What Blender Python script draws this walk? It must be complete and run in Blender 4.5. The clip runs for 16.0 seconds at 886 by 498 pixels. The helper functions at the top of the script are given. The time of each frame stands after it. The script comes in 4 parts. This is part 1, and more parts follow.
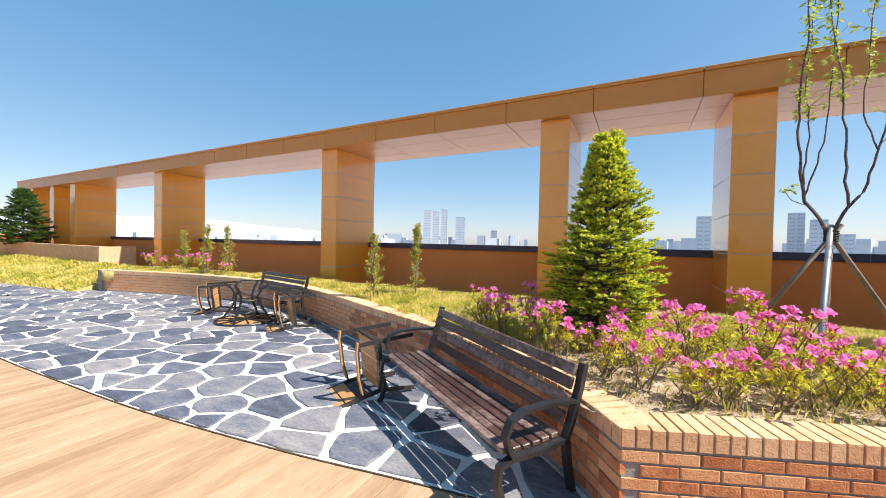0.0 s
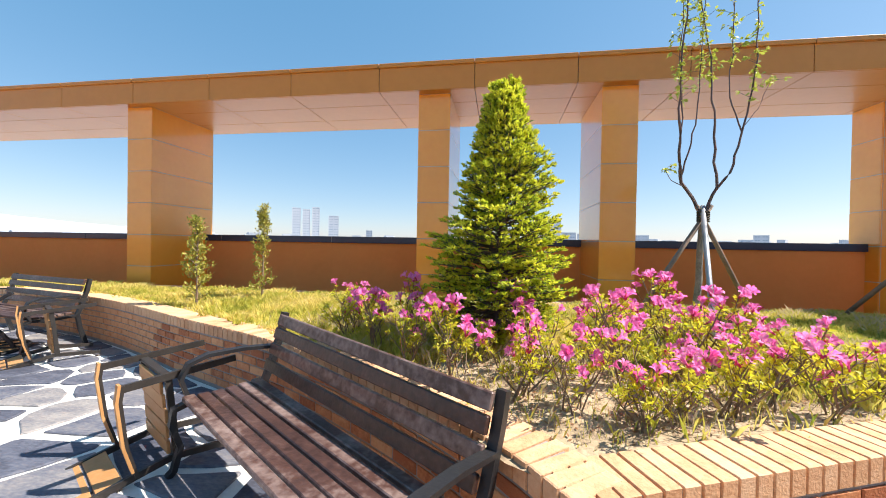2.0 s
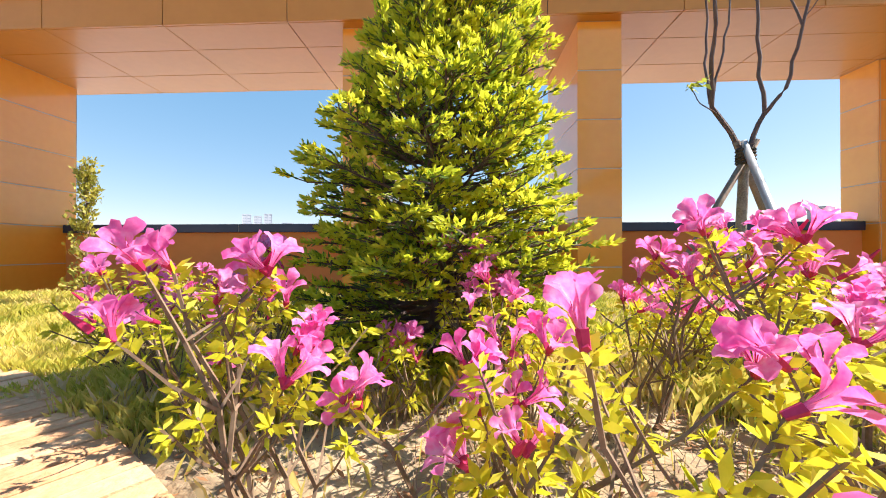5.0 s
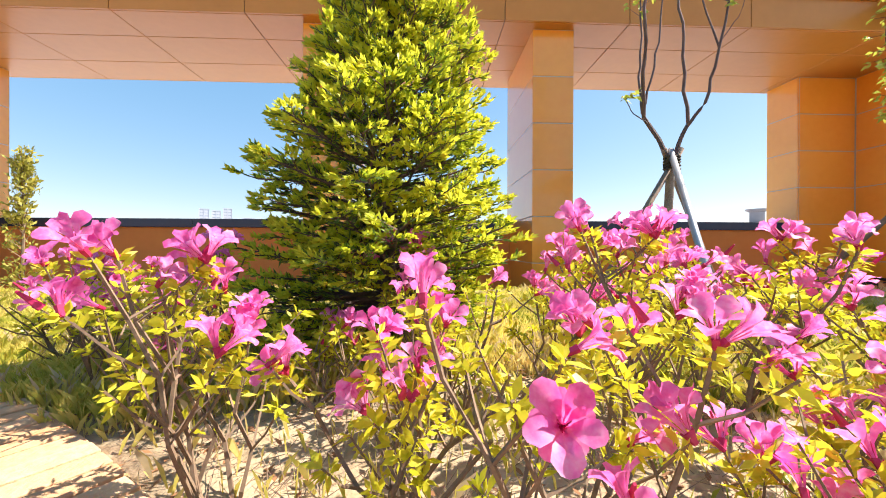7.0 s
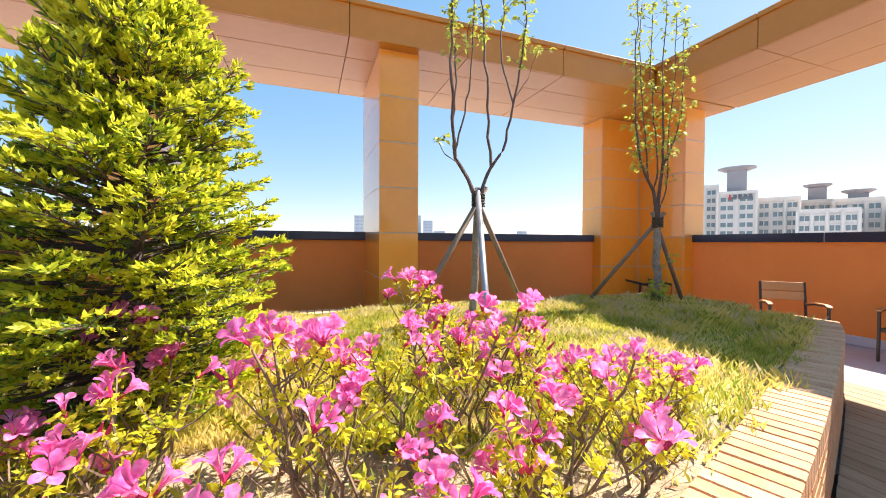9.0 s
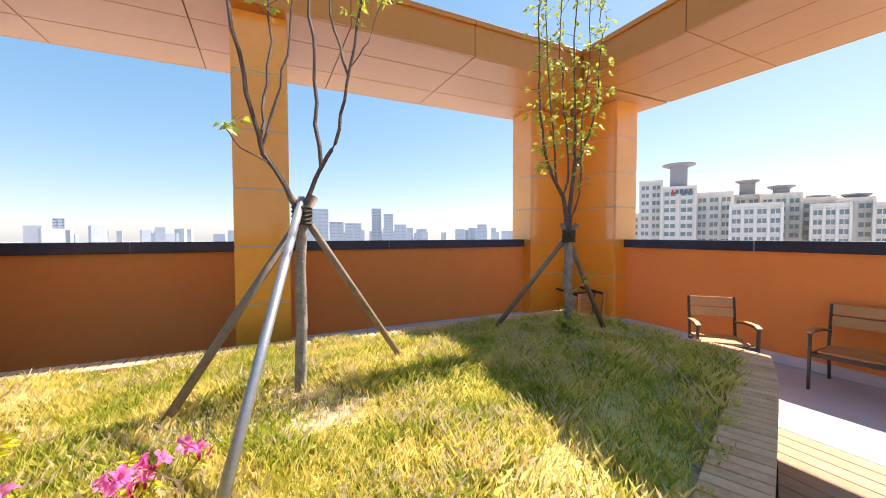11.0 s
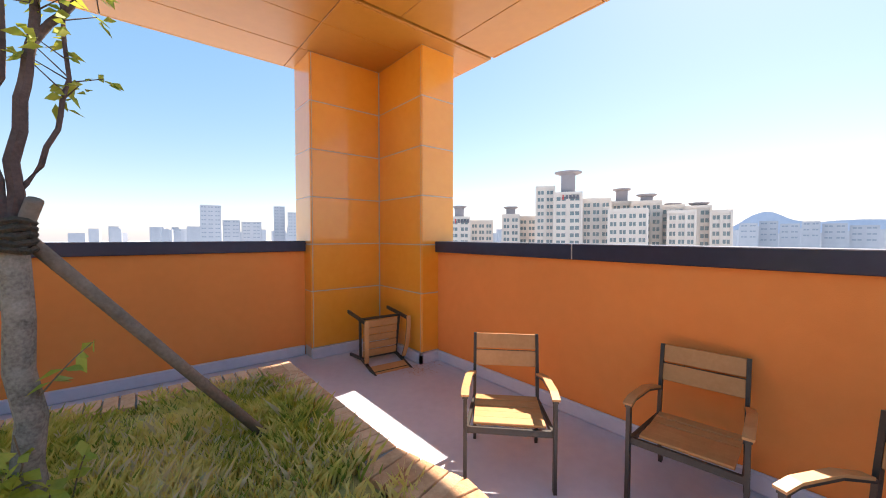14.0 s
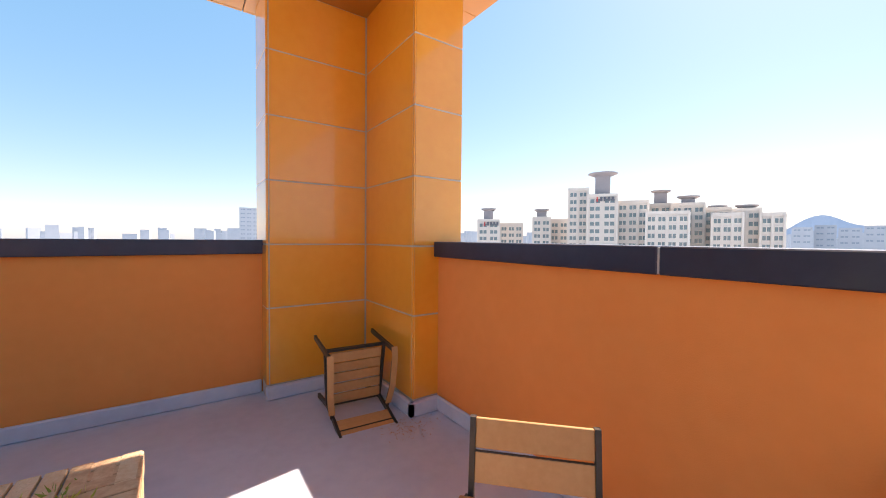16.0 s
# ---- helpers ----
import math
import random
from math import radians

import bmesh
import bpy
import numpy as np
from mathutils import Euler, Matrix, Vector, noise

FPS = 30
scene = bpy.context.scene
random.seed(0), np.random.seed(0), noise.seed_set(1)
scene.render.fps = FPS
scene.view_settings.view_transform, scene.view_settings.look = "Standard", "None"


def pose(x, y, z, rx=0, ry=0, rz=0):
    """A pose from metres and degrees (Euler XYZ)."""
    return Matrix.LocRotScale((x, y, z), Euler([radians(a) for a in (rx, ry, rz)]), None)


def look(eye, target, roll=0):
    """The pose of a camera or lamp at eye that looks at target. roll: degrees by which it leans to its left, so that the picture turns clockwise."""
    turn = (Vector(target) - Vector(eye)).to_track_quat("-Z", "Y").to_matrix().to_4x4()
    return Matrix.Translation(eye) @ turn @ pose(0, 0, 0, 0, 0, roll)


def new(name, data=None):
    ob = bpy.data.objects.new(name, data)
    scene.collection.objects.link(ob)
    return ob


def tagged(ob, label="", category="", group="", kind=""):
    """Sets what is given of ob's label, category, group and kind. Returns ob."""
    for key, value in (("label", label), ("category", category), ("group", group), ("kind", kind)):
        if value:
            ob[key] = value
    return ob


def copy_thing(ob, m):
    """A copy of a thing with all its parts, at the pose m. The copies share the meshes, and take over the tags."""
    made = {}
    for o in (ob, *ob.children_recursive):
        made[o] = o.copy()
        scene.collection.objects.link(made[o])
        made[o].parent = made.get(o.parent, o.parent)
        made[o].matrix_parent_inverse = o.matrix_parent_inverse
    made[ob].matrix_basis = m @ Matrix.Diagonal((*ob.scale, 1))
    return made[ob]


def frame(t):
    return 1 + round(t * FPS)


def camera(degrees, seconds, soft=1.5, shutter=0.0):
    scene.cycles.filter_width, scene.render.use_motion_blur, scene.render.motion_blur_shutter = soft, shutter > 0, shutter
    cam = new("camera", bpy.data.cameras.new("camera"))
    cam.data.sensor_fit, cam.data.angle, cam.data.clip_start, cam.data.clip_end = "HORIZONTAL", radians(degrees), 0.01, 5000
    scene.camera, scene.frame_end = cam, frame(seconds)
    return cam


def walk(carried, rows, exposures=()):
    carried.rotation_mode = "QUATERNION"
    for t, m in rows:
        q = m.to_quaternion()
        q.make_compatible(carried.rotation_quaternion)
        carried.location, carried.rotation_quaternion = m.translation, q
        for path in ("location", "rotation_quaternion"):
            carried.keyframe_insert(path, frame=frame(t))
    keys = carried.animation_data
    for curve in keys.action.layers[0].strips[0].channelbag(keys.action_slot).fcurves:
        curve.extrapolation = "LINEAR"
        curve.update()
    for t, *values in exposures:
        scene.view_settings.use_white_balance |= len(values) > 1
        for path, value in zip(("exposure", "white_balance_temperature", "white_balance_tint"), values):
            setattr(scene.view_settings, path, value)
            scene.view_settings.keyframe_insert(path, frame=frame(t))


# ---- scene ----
cam = camera(100.2, 16.0, soft=1.0)
PATH = [
    (0, (0.657, 0.503, 1.554), (-0.276, 2.272, 1.518), 1.2),
    (0.5, (0.573, 0.813, 1.505), (-0.11, 2.692, 1.476), 1.2),
    (1, (0.494, 1.031, 1.425), (-0.077, 2.947, 1.403), 1.2),
    (1.5, (0.392, 1.263, 1.401), (-0.072, 3.208, 1.38), 1.0),
    (2, (0.346, 1.515, 1.372), (0.042, 3.491, 1.349), 1.0),
    (2.5, (0.411, 1.879, 1.392), (0.192, 3.867, 1.37), 0.8),
    (3, (0.437, 2.221, 1.366), (0.247, 4.212, 1.339), 0.6),
    (3.5, (0.422, 2.626, 1.257), (0.268, 4.62, 1.247), 0.2),
    (6, (0.431, 3.035, 1.053), (0.396, 5.035, 1.063), 0.3),
    (6.5, (0.474, 2.929, 1.064), (0.488, 4.929, 1.056), 0.4),
    (7, (0.528, 2.887, 1.058), (0.611, 4.885, 1.052), 0.2),
    (7.5, (0.592, 2.861, 1.069), (0.761, 4.854, 1.057), 0.2),
    (8, (0.705, 2.853, 1.113), (0.996, 4.832, 1.098), 0.1),
    (8.5, (0.814, 2.758, 1.24), (1.314, 4.694, 1.204), 0.4),
    (9, (1.005, 2.732, 1.341), (1.686, 4.612, 1.306), 0.3),
    (11.5, (2.641, 3.43, 1.592), (3.541, 5.214, 1.523), -0.0),
    (12, (3.202, 3.533, 1.549), (4.15, 5.293, 1.496), 0.1),
    (12.5, (3.68, 3.585, 1.535), (4.662, 5.326, 1.489), 0.0),
    (13, (4.196, 3.722, 1.551), (5.262, 5.413, 1.493), -0.1),
    (13.5, (4.622, 3.863, 1.543), (5.845, 5.444, 1.478), 0.1),
    (14, (4.928, 4.033, 1.575), (6.194, 5.579, 1.506), 0.1),
    (14.5, (5.207, 4.292, 1.551), (6.474, 5.839, 1.501), 0.4),
    (15, (5.523, 4.483, 1.548), (6.788, 6.032, 1.498), 0.4),
    (15.5, (5.788, 4.673, 1.557), (6.993, 6.269, 1.511), 0.5),
    (16, (5.993, 4.955, 1.536), (7.134, 6.597, 1.481), 0.5),
]
walk(cam, [(t, look(e, g, r)) for t, e, g, r in PATH], [(0, 0.97, 6500, 11), (3, 1.15, 6750, 12), (6, 1.35, 7000, 15), (9, 1.4, 7000, 15), (12, 1.3, 7100, 17), (14.5, 1.5, 7300, 18), (16, 1.5, 7300, 18)])

# ---- light ----
SUN = Vector((0.81, 0.12, 1.0)).normalized()
world = bpy.data.worlds.new("world")
scene.world = world
world.use_nodes = True
wn = world.node_tree
sky = wn.nodes.new("ShaderNodeTexSky")
sky.sky_type, sky.sun_disc = "NISHITA", False
sky.sun_elevation = math.asin(SUN.z)
sky.sun_rotation = math.atan2(SUN.x, SUN.y)
sky.air_density, sky.dust_density, sky.ozone_density = 0.95, 0.4, 1.4
tint = wn.nodes.new("ShaderNodeMix")
tint.data_type, tint.blend_type = "RGBA", "MULTIPLY"
tint.inputs[0].default_value = 1.0
tint.inputs[7].default_value = (0.70, 0.56, 0.47, 1)
wn.links.new(sky.outputs[0], tint.inputs[6])
veil = wn.nodes.new("ShaderNodeMix")
veil.data_type, veil.blend_type = "RGBA", "ADD"
veil.inputs[0].default_value = 1.0
veil.inputs[7].default_value = (0.10, 1.12, 2.25, 1)
wn.links.new(tint.outputs[2], veil.inputs[6])
wn.links.new(veil.outputs[2], wn.nodes["Background"].inputs[0])
wn.nodes["Background"].inputs[1].default_value = 0.092
sun = new("sun", bpy.data.lights.new("sun", "SUN"))
sun.data.energy, sun.data.angle, sun.data.color = 5.0, radians(0.6), (1.0, 0.94, 0.84)
sun.matrix_world = look(SUN * 40, (0, 0, 0))


# ---- materials ----
def material(name, colours, rough=0.7, metal=0.0, scale=6.0, bump=0.0, bump_scale=40.0, per_object=0.0, stretch=(1, 1, 1), through_light=0.0, coat=0.0, coat_ior=1.5, seed=0.0, spread=(0.3, 0.7)):
    """A surface with two scales of colour noise, fine relief, a change from object to object, and light shining through leaves."""
    m = bpy.data.materials.new(name)
    m.use_nodes = True
    n, l = m.node_tree.nodes, m.node_tree.links
    b = n["Principled BSDF"]
    b.inputs["Roughness"].default_value = rough
    b.inputs["Metallic"].default_value = metal
    b.inputs["Coat Weight"].default_value = coat
    b.inputs["Coat IOR"].default_value = coat_ior
    b.inputs["Coat Roughness"].default_value = 0.08
    co = n.new("ShaderNodeTexCoord")
    mp = n.new("ShaderNodeMapping")
    mp.inputs["Scale"].default_value = stretch
    mp.inputs["Location"].default_value = (seed, seed * 1.7, 0)
    geo = n.new("ShaderNodeNewGeometry")
    l.new(geo.outputs["Position"], mp.inputs[0])
    a = n.new("ShaderNodeTexNoise")
    a.inputs["Scale"].default_value, a.inputs["Detail"].default_value = scale, 5
    l.new(mp.outputs[0], a.inputs["Vector"])
    c = n.new("ShaderNodeTexNoise")
    c.inputs["Scale"].default_value, c.inputs["Detail"].default_value = scale * 7.3, 4
    l.new(mp.outputs[0], c.inputs["Vector"])
    mix = n.new("ShaderNodeMath")
    mix.operation = "MULTIPLY_ADD"
    mix.inputs[1].default_value = 0.45
    l.new(c.outputs[0], mix.inputs[0])
    half = n.new("ShaderNodeMath")
    half.operation = "MULTIPLY"
    half.inputs[1].default_value = 0.55
    l.new(a.outputs[0], half.inputs[0])
    l.new(half.outputs[0], mix.inputs[2])
    last = mix.outputs[0]
    if per_object:
        info = n.new("ShaderNodeObjectInfo")
        k = n.new("ShaderNodeMath")
        k.operation = "MULTIPLY_ADD"
        k.inputs[1].default_value = per_object
        l.new(info.outputs["Random"], k.inputs[0])
        sub = n.new("ShaderNodeMath")
        sub.operation = "SUBTRACT"
        sub.inputs[1].default_value = per_object / 2
        l.new(last, sub.inputs[0])
        l.new(sub.outputs[0], k.inputs[2])
        last = k.outputs[0]
    r = n.new("ShaderNodeValToRGB")
    e = r.color_ramp.elements
    while len(e) < len(colours):
        e.new(0.5)
    for i, col in enumerate(colours):
        e[i].position = spread[0] + (spread[1] - spread[0]) * i / max(1, len(colours) - 1)
        e[i].color = (*col, 1)
    l.new(last, r.inputs[0])
    l.new(r.outputs[0], b.inputs["Base Color"])
    if bump:
        t = n.new("ShaderNodeTexNoise")
        t.inputs["Scale"].default_value, t.inputs["Detail"].default_value = bump_scale, 6
        l.new(mp.outputs[0], t.inputs["Vector"])
        u = n.new("ShaderNodeBump")
        u.inputs["Strength"].default_value, u.inputs["Distance"].default_value = bump, 0.01
        l.new(t.outputs[0], u.inputs["Height"])
        l.new(u.outputs[0], b.inputs["Normal"])
    if through_light:
        tr = n.new("ShaderNodeBsdfTranslucent")
        l.new(r.outputs[0], tr.inputs[0])
        ms = n.new("ShaderNodeMixShader")
        ms.inputs[0].default_value = through_light
        l.new(b.outputs[0], ms.inputs[1])
        l.new(tr.outputs[0], ms.inputs[2])
        l.new(ms.outputs[0], n["Material Output"].inputs[0])
    return m


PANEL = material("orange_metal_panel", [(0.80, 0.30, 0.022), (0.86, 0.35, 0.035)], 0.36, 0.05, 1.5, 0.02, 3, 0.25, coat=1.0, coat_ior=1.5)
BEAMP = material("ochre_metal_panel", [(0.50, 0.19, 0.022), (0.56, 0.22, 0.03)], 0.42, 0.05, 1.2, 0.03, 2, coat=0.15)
SEAL = material("grey_sealant", [(0.40, 0.36, 0.34), (0.52, 0.47, 0.44)], 0.7, scale=9)
DARKGAP = material("dark_joint", [(0.10, 0.06, 0.03), (0.14, 0.08, 0.04)], 0.8, scale=9)
STUCCO = material("orange_render", [(0.80, 0.25, 0.055), (0.86, 0.28, 0.065)], 0.85, 0, 1.4, 0.25, 260)
CAP = material("navy_cap_metal", [(0.02, 0.028, 0.06), (0.03, 0.04, 0.08)], 0.35, 0.3, 2, 0.02, 20, coat=0.2)
GREYFLOOR = material("grey_coated_floor", [(0.46, 0.47, 0.56), (0.52, 0.53, 0.62), (0.57, 0.58, 0.66)], 0.36, 0, 1.6, 0.08, 60)
SLATE = material("slate", [(0.055, 0.06, 0.085), (0.105, 0.115, 0.155), (0.19, 0.185, 0.20), (0.30, 0.28, 0.27)], 0.62, 0, 3.6, 0.9, 14, 0.40, stretch=(1, 2.2, 1), spread=(0.28, 0.78))
MORTAR = material("white_cement", [(0.70, 0.68, 0.63), (0.84, 0.82, 0.77)], 0.9, 0, 4, 0.4, 60)
DECK = material("weathered_deck_board", [(0.29, 0.175, 0.095), (0.37, 0.24, 0.14), (0.44, 0.31, 0.195)], 0.75, 0, 1.6, 0.35, 30, 0.22, stretch=(3, 0.6, 3))
UNDER = material("dark_underlay", [(0.05, 0.035, 0.025), (0.09, 0.06, 0.04)], 0.95, scale=8)
BRICK = material("orange_brick", [(0.36, 0.115, 0.045), (0.54, 0.22, 0.09), (0.64, 0.34, 0.17)], 0.85, 0, 7, 0.5, 90, 0.5)
COPING = material("buff_coping_brick", [(0.50, 0.26, 0.13), (0.62, 0.36, 0.20), (0.68, 0.44, 0.27)], 0.85, 0, 7, 0.4, 90, 0.3)
JOINT = material("brick_mortar", [(0.20, 0.185, 0.18), (0.33, 0.31, 0.30)], 0.95, 0, 12, 0.4, 120)
SOIL = material("sandy_soil", [(0.20, 0.14, 0.085), (0.38, 0.29, 0.185), (0.54, 0.43, 0.30)], 0.95, 0, 3.5, 0.9, 35)
TURF = material("turf_soil", [(0.30, 0.26, 0.08), (0.50, 0.42, 0.16), (0.62, 0.52, 0.25)], 0.95, 0, 2.4, 0.9, 50)
GRASS = material("grass_blade", [(0.24, 0.30, 0.04), (0.52, 0.50, 0.08), (0.78, 0.66, 0.20), (0.86, 0.72, 0.36)], 0.6, 0, 1.7, through_light=0.5, spread=(0.32, 0.66))
STRAW = material("dry_straw", [(0.58, 0.46, 0.26), (0.76, 0.64, 0.42)], 0.6, 0, 6, through_light=0.35)
TUFT = material("green_grass_blade", [(0.16, 0.25, 0.035), (0.38, 0.44, 0.07)], 0.55, 0, 5, through_light=0.45)
FIR = material("fir_needles", [(0.26, 0.36, 0.03), (0.50, 0.56, 0.04), (0.70, 0.70, 0.06), (0.78, 0.74, 0.08)], 0.5, 0, 4.0, through_light=0.55, spread=(0.34, 0.66))
FIROLD = material("old_fir_needles", [(0.035, 0.09, 0.015), (0.11, 0.20, 0.025), (0.24, 0.32, 0.035)], 0.5, 0, 5.0, through_light=0.3)
FIRFAR = material("dark_fir_needles", [(0.03, 0.075, 0.02), (0.09, 0.15, 0.03)], 0.6, 0, 4.0, through_light=0.3)
THUJA = material("thuja_leaf", [(0.20, 0.22, 0.03), (0.38, 0.36, 0.06), (0.50, 0.42, 0.10)], 0.6, 0, 7, through_light=0.35)
AZLEAF = material("azalea_leaf", [(0.36, 0.42, 0.03), (0.64, 0.62, 0.04), (0.80, 0.72, 0.08)], 0.5, 0, 9, through_light=0.55, coat=0.1)
PETAL = material("pink_petal", [(0.80, 0.07, 0.40), (0.91, 0.22, 0.58), (0.96, 0.52, 0.80)], 0.5, 0, 16, through_light=0.55)
BUD = material("crimson_bud", [(0.50, 0.02, 0.09), (0.66, 0.05, 0.20)], 0.5, 0, 20, through_light=0.3)
TWIG = material("brown_twig", [(0.14, 0.09, 0.06), (0.26, 0.19, 0.13)], 0.85, 0, 20)
DRYLEAF = material("dry_brown_leaf", [(0.16, 0.08, 0.04), (0.40, 0.20, 0.09)], 0.8, 0, 20, through_light=0.2)
BARK = material("purple_brown_bark", [(0.06, 0.04, 0.04), (0.15, 0.10, 0.09)], 0.8, 0, 12, 0.6, 60)
PALEBARK = material("mottled_grey_bark", [(0.10, 0.08, 0.07), (0.26, 0.23, 0.20), (0.38, 0.34, 0.30)], 0.85, 0, 14, 0.8, 50)
STAKE = material("weathered_stake", [(0.16, 0.115, 0.085), (0.30, 0.23, 0.18)], 0.8, 0, 9, 0.5, 50)
STEELPOLE = material("grey_steel_pole", [(0.30, 0.32, 0.35), (0.42, 0.44, 0.47)], 0.4, 0.6, 9, 0.2, 40)
ROPE = material("black_rubber_tie", [(0.03, 0.025, 0.02), (0.09, 0.07, 0.05)], 0.9, 0, 30, 0.8, 120)
YLEAF = material("young_leaf", [(0.32, 0.40, 0.05), (0.52, 0.53, 0.09)], 0.5, 0, 9, through_light=0.45)
# lightest slat tone is greyed wear plus sun glare put into the colour
BENCHW = material("brown_bench_slat", [(0.030, 0.014, 0.011), (0.075, 0.036, 0.028), (0.24, 0.17, 0.15)], 0.38, 0, 4, 0.35, 40, 0.2, stretch=(1, 1, 1), coat=0.15)
IRON = material("black_cast_iron", [(0.010, 0.010, 0.012), (0.022, 0.022, 0.025)], 0.45, 0.0, 9, 0.15, 90)
CHAIRW = material("tan_wood_slat", [(0.44, 0.215, 0.075), (0.54, 0.29, 0.12)], 0.55, 0, 5, 0.1, 60, 0.2)
CHAIRF = material("dark_steel_frame", [(0.018, 0.015, 0.014), (0.04, 0.034, 0.03)], 0.45, 0.0, 9)
TOWER = material("cream_tower_paint", [(0.66, 0.57, 0.50), (0.73, 0.65, 0.58)], 0.9, 0, 0.06)
TOWERG = material("grey_tower_paint", [(0.26, 0.24, 0.25), (0.33, 0.30, 0.31)], 0.9, 0, 0.06)
PANE = material("tower_window_glass", [(0.10, 0.15, 0.17), (0.17, 0.23, 0.25)], 0.15, 0.0, 0.3, coat=0.5)
# far walls and windows carry the distance haze in their base colour
HAZE = material("haze_tinted_far_tower", [(0.40, 0.43, 0.48), (0.48, 0.50, 0.54)], 0.95, 0, 0.02)
HAZEPANE = material("haze_tinted_far_window", [(0.22, 0.28, 0.34), (0.28, 0.33, 0.39)], 0.6, 0, 0.02)
# the hills' blue is aerial haze painted into the surface
HILL = material("haze_blue_hill", [(0.40, 0.47, 0.58), (0.46, 0.53, 0.64)], 1.0, 0, 0.01)
# ground tone is haze baked into the colour, out to the horizon
CITY = material("haze_coloured_city_ground", [(0.42, 0.45, 0.50), (0.50, 0.52, 0.57)], 1.0, 0, 0.02)
RED = material("red_sign", [(0.55, 0.02, 0.02), (0.6, 0.03, 0.03)], 0.6)
DARKSIGN = material("grey_sign", [(0.10, 0.10, 0.12), (0.13, 0.13, 0.15)], 0.6)


# ---- mesh tools ----
class Shape:
    """Collects faces of several materials into one mesh."""

    def __init__(self):
        self.v, self.f, self.m = [], [], []

    def add(self, verts, faces, mi=0):
        o = len(self.v)
        self.v += [tuple(p) for p in verts]
        self.f += [tuple(i + o for i in q) for q in faces]
        self.m += [mi] * len(faces)

    def box(self, x0, x1, y0, y1, z0, z1, mi=0, m=None, c=0.0):
        """A box; c cuts its edges by so many metres."""
        if c <= 0:
            p = [Vector((x, y, z)) for x in (x0, x1) for y in (y0, y1) for z in (z0, z1)]
            f = [(0, 1, 3, 2), (4, 6, 7, 5), (0, 4, 5, 1), (2, 3, 7, 6), (0, 2, 6, 4), (1, 5, 7, 3)]
        else:
            bm = bmesh.new()
            bmesh.ops.create_cube(bm, size=1)
            for q in bm.verts:
                q.co = Vector(((x0 + x1) / 2 + q.co.x * (x1 - x0), (y0 + y1) / 2 + q.co.y * (y1 - y0), (z0 + z1) / 2 + q.co.z * (z1 - z0)))
            bmesh.ops.bevel(bm, geom=bm.edges[:], offset=c, segments=1, affect="EDGES")
            bm.verts.index_update()
            p, f = [q.co.copy() for q in bm.verts], [tuple(q.index for q in g.verts) for g in bm.faces]
            bm.free()
        self.add([m @ q for q in p] if m else p, f, mi)

    def tube(self, pts, r0, r1=None, sides=6, mi=0):
        """A tapered tube along points, closed at its ends."""
        pts = [Vector(p) for p in pts]
        r1 = r0 if r1 is None else r1
        rings = []
        for i, p in enumerate(pts):
            d = (pts[min(i + 1, len(pts) - 1)] - pts[max(i - 1, 0)]).normalized()
            a = d.cross(Vector((0, 0, 1)) if abs(d.z) < 0.9 else Vector((1, 0, 0))).normalized()
            b = d.cross(a)
            r = r0 + (r1 - r0) * i / max(1, len(pts) - 1)
            rings += [p + r * (math.cos(k * math.tau / sides) * a + math.sin(k * math.tau / sides) * b) for k in range(sides)]
        f = [(i * sides + k, i * sides + (k + 1) % sides, (i + 1) * sides + (k + 1) % sides, (i + 1) * sides + k) for i in range(len(pts) - 1) for k in range(sides)]
        f += [tuple(reversed(range(sides))), tuple((len(pts) - 1) * sides + k for k in range(sides))]
        self.add(rings, f, mi)

    def bar(self, pts, w, h, side, mi=0):
        """A flat bar of width w along side and thickness h, bent along points."""
        pts, side = [Vector(p) for p in pts], Vector(side).normalized()
        q = []
        for i, p in enumerate(pts):
            d = (pts[min(i + 1, len(pts) - 1)] - pts[max(i - 1, 0)]).normalized()
            u = d.cross(side).normalized()
            q += [p + side * w / 2 + u * h / 2, p - side * w / 2 + u * h / 2, p - side * w / 2 - u * h / 2, p + side * w / 2 - u * h / 2]
        f = [(4 * i + k, 4 * i + (k + 1) % 4, 4 * i + 4 + (k + 1) % 4, 4 * i + 4 + k) for i in range(len(pts) - 1) for k in range(4)]
        n = 4 * (len(pts) - 1)
        self.add(q, f + [(3, 2, 1, 0), (n, n + 1, n + 2, n + 3)], mi)

    def mesh(self, name, *mats, smooth=False):
        me = bpy.data.meshes.new(name)
        me.from_pydata(self.v, [], self.f)
        for m in mats:
            me.materials.append(m)
        me.polygons.foreach_set("material_index", self.m)
        if smooth:
            me.polygons.foreach_set("use_smooth", [True] * len(self.f))
        me.update()
        return me

    def ob(self, name, *mats, parent=None, smooth=False):
        o = new(name, self.mesh(name, *mats, smooth=smooth))
        o.parent = parent
        return o


def blob(faces_of, n, name, *mats, parent=None):
    """One mesh from arrays: faces_of gives verts (n, k, 3) drawn as one face each."""
    v = np.asarray(faces_of, dtype=np.float32)
    k = v.shape[1]
    me = bpy.data.meshes.new(name)
    me.vertices.add(len(v) * k)
    me.vertices.foreach_set("co", v.reshape(-1))
    me.loops.add(len(v) * k)
    me.loops.foreach_set("vertex_index", np.arange(len(v) * k, dtype=np.int32))
    me.polygons.add(len(v))
    me.polygons.foreach_set("loop_start", np.arange(0, len(v) * k, k, dtype=np.int32))
    me.polygons.foreach_set("loop_total", np.full(len(v), k, dtype=np.int32))
    for m in mats:
        me.materials.append(m)
    me.update(calc_edges=True)
    o = new(name, me)
    o.parent = parent
    return o


rng = np.random.default_rng(7)


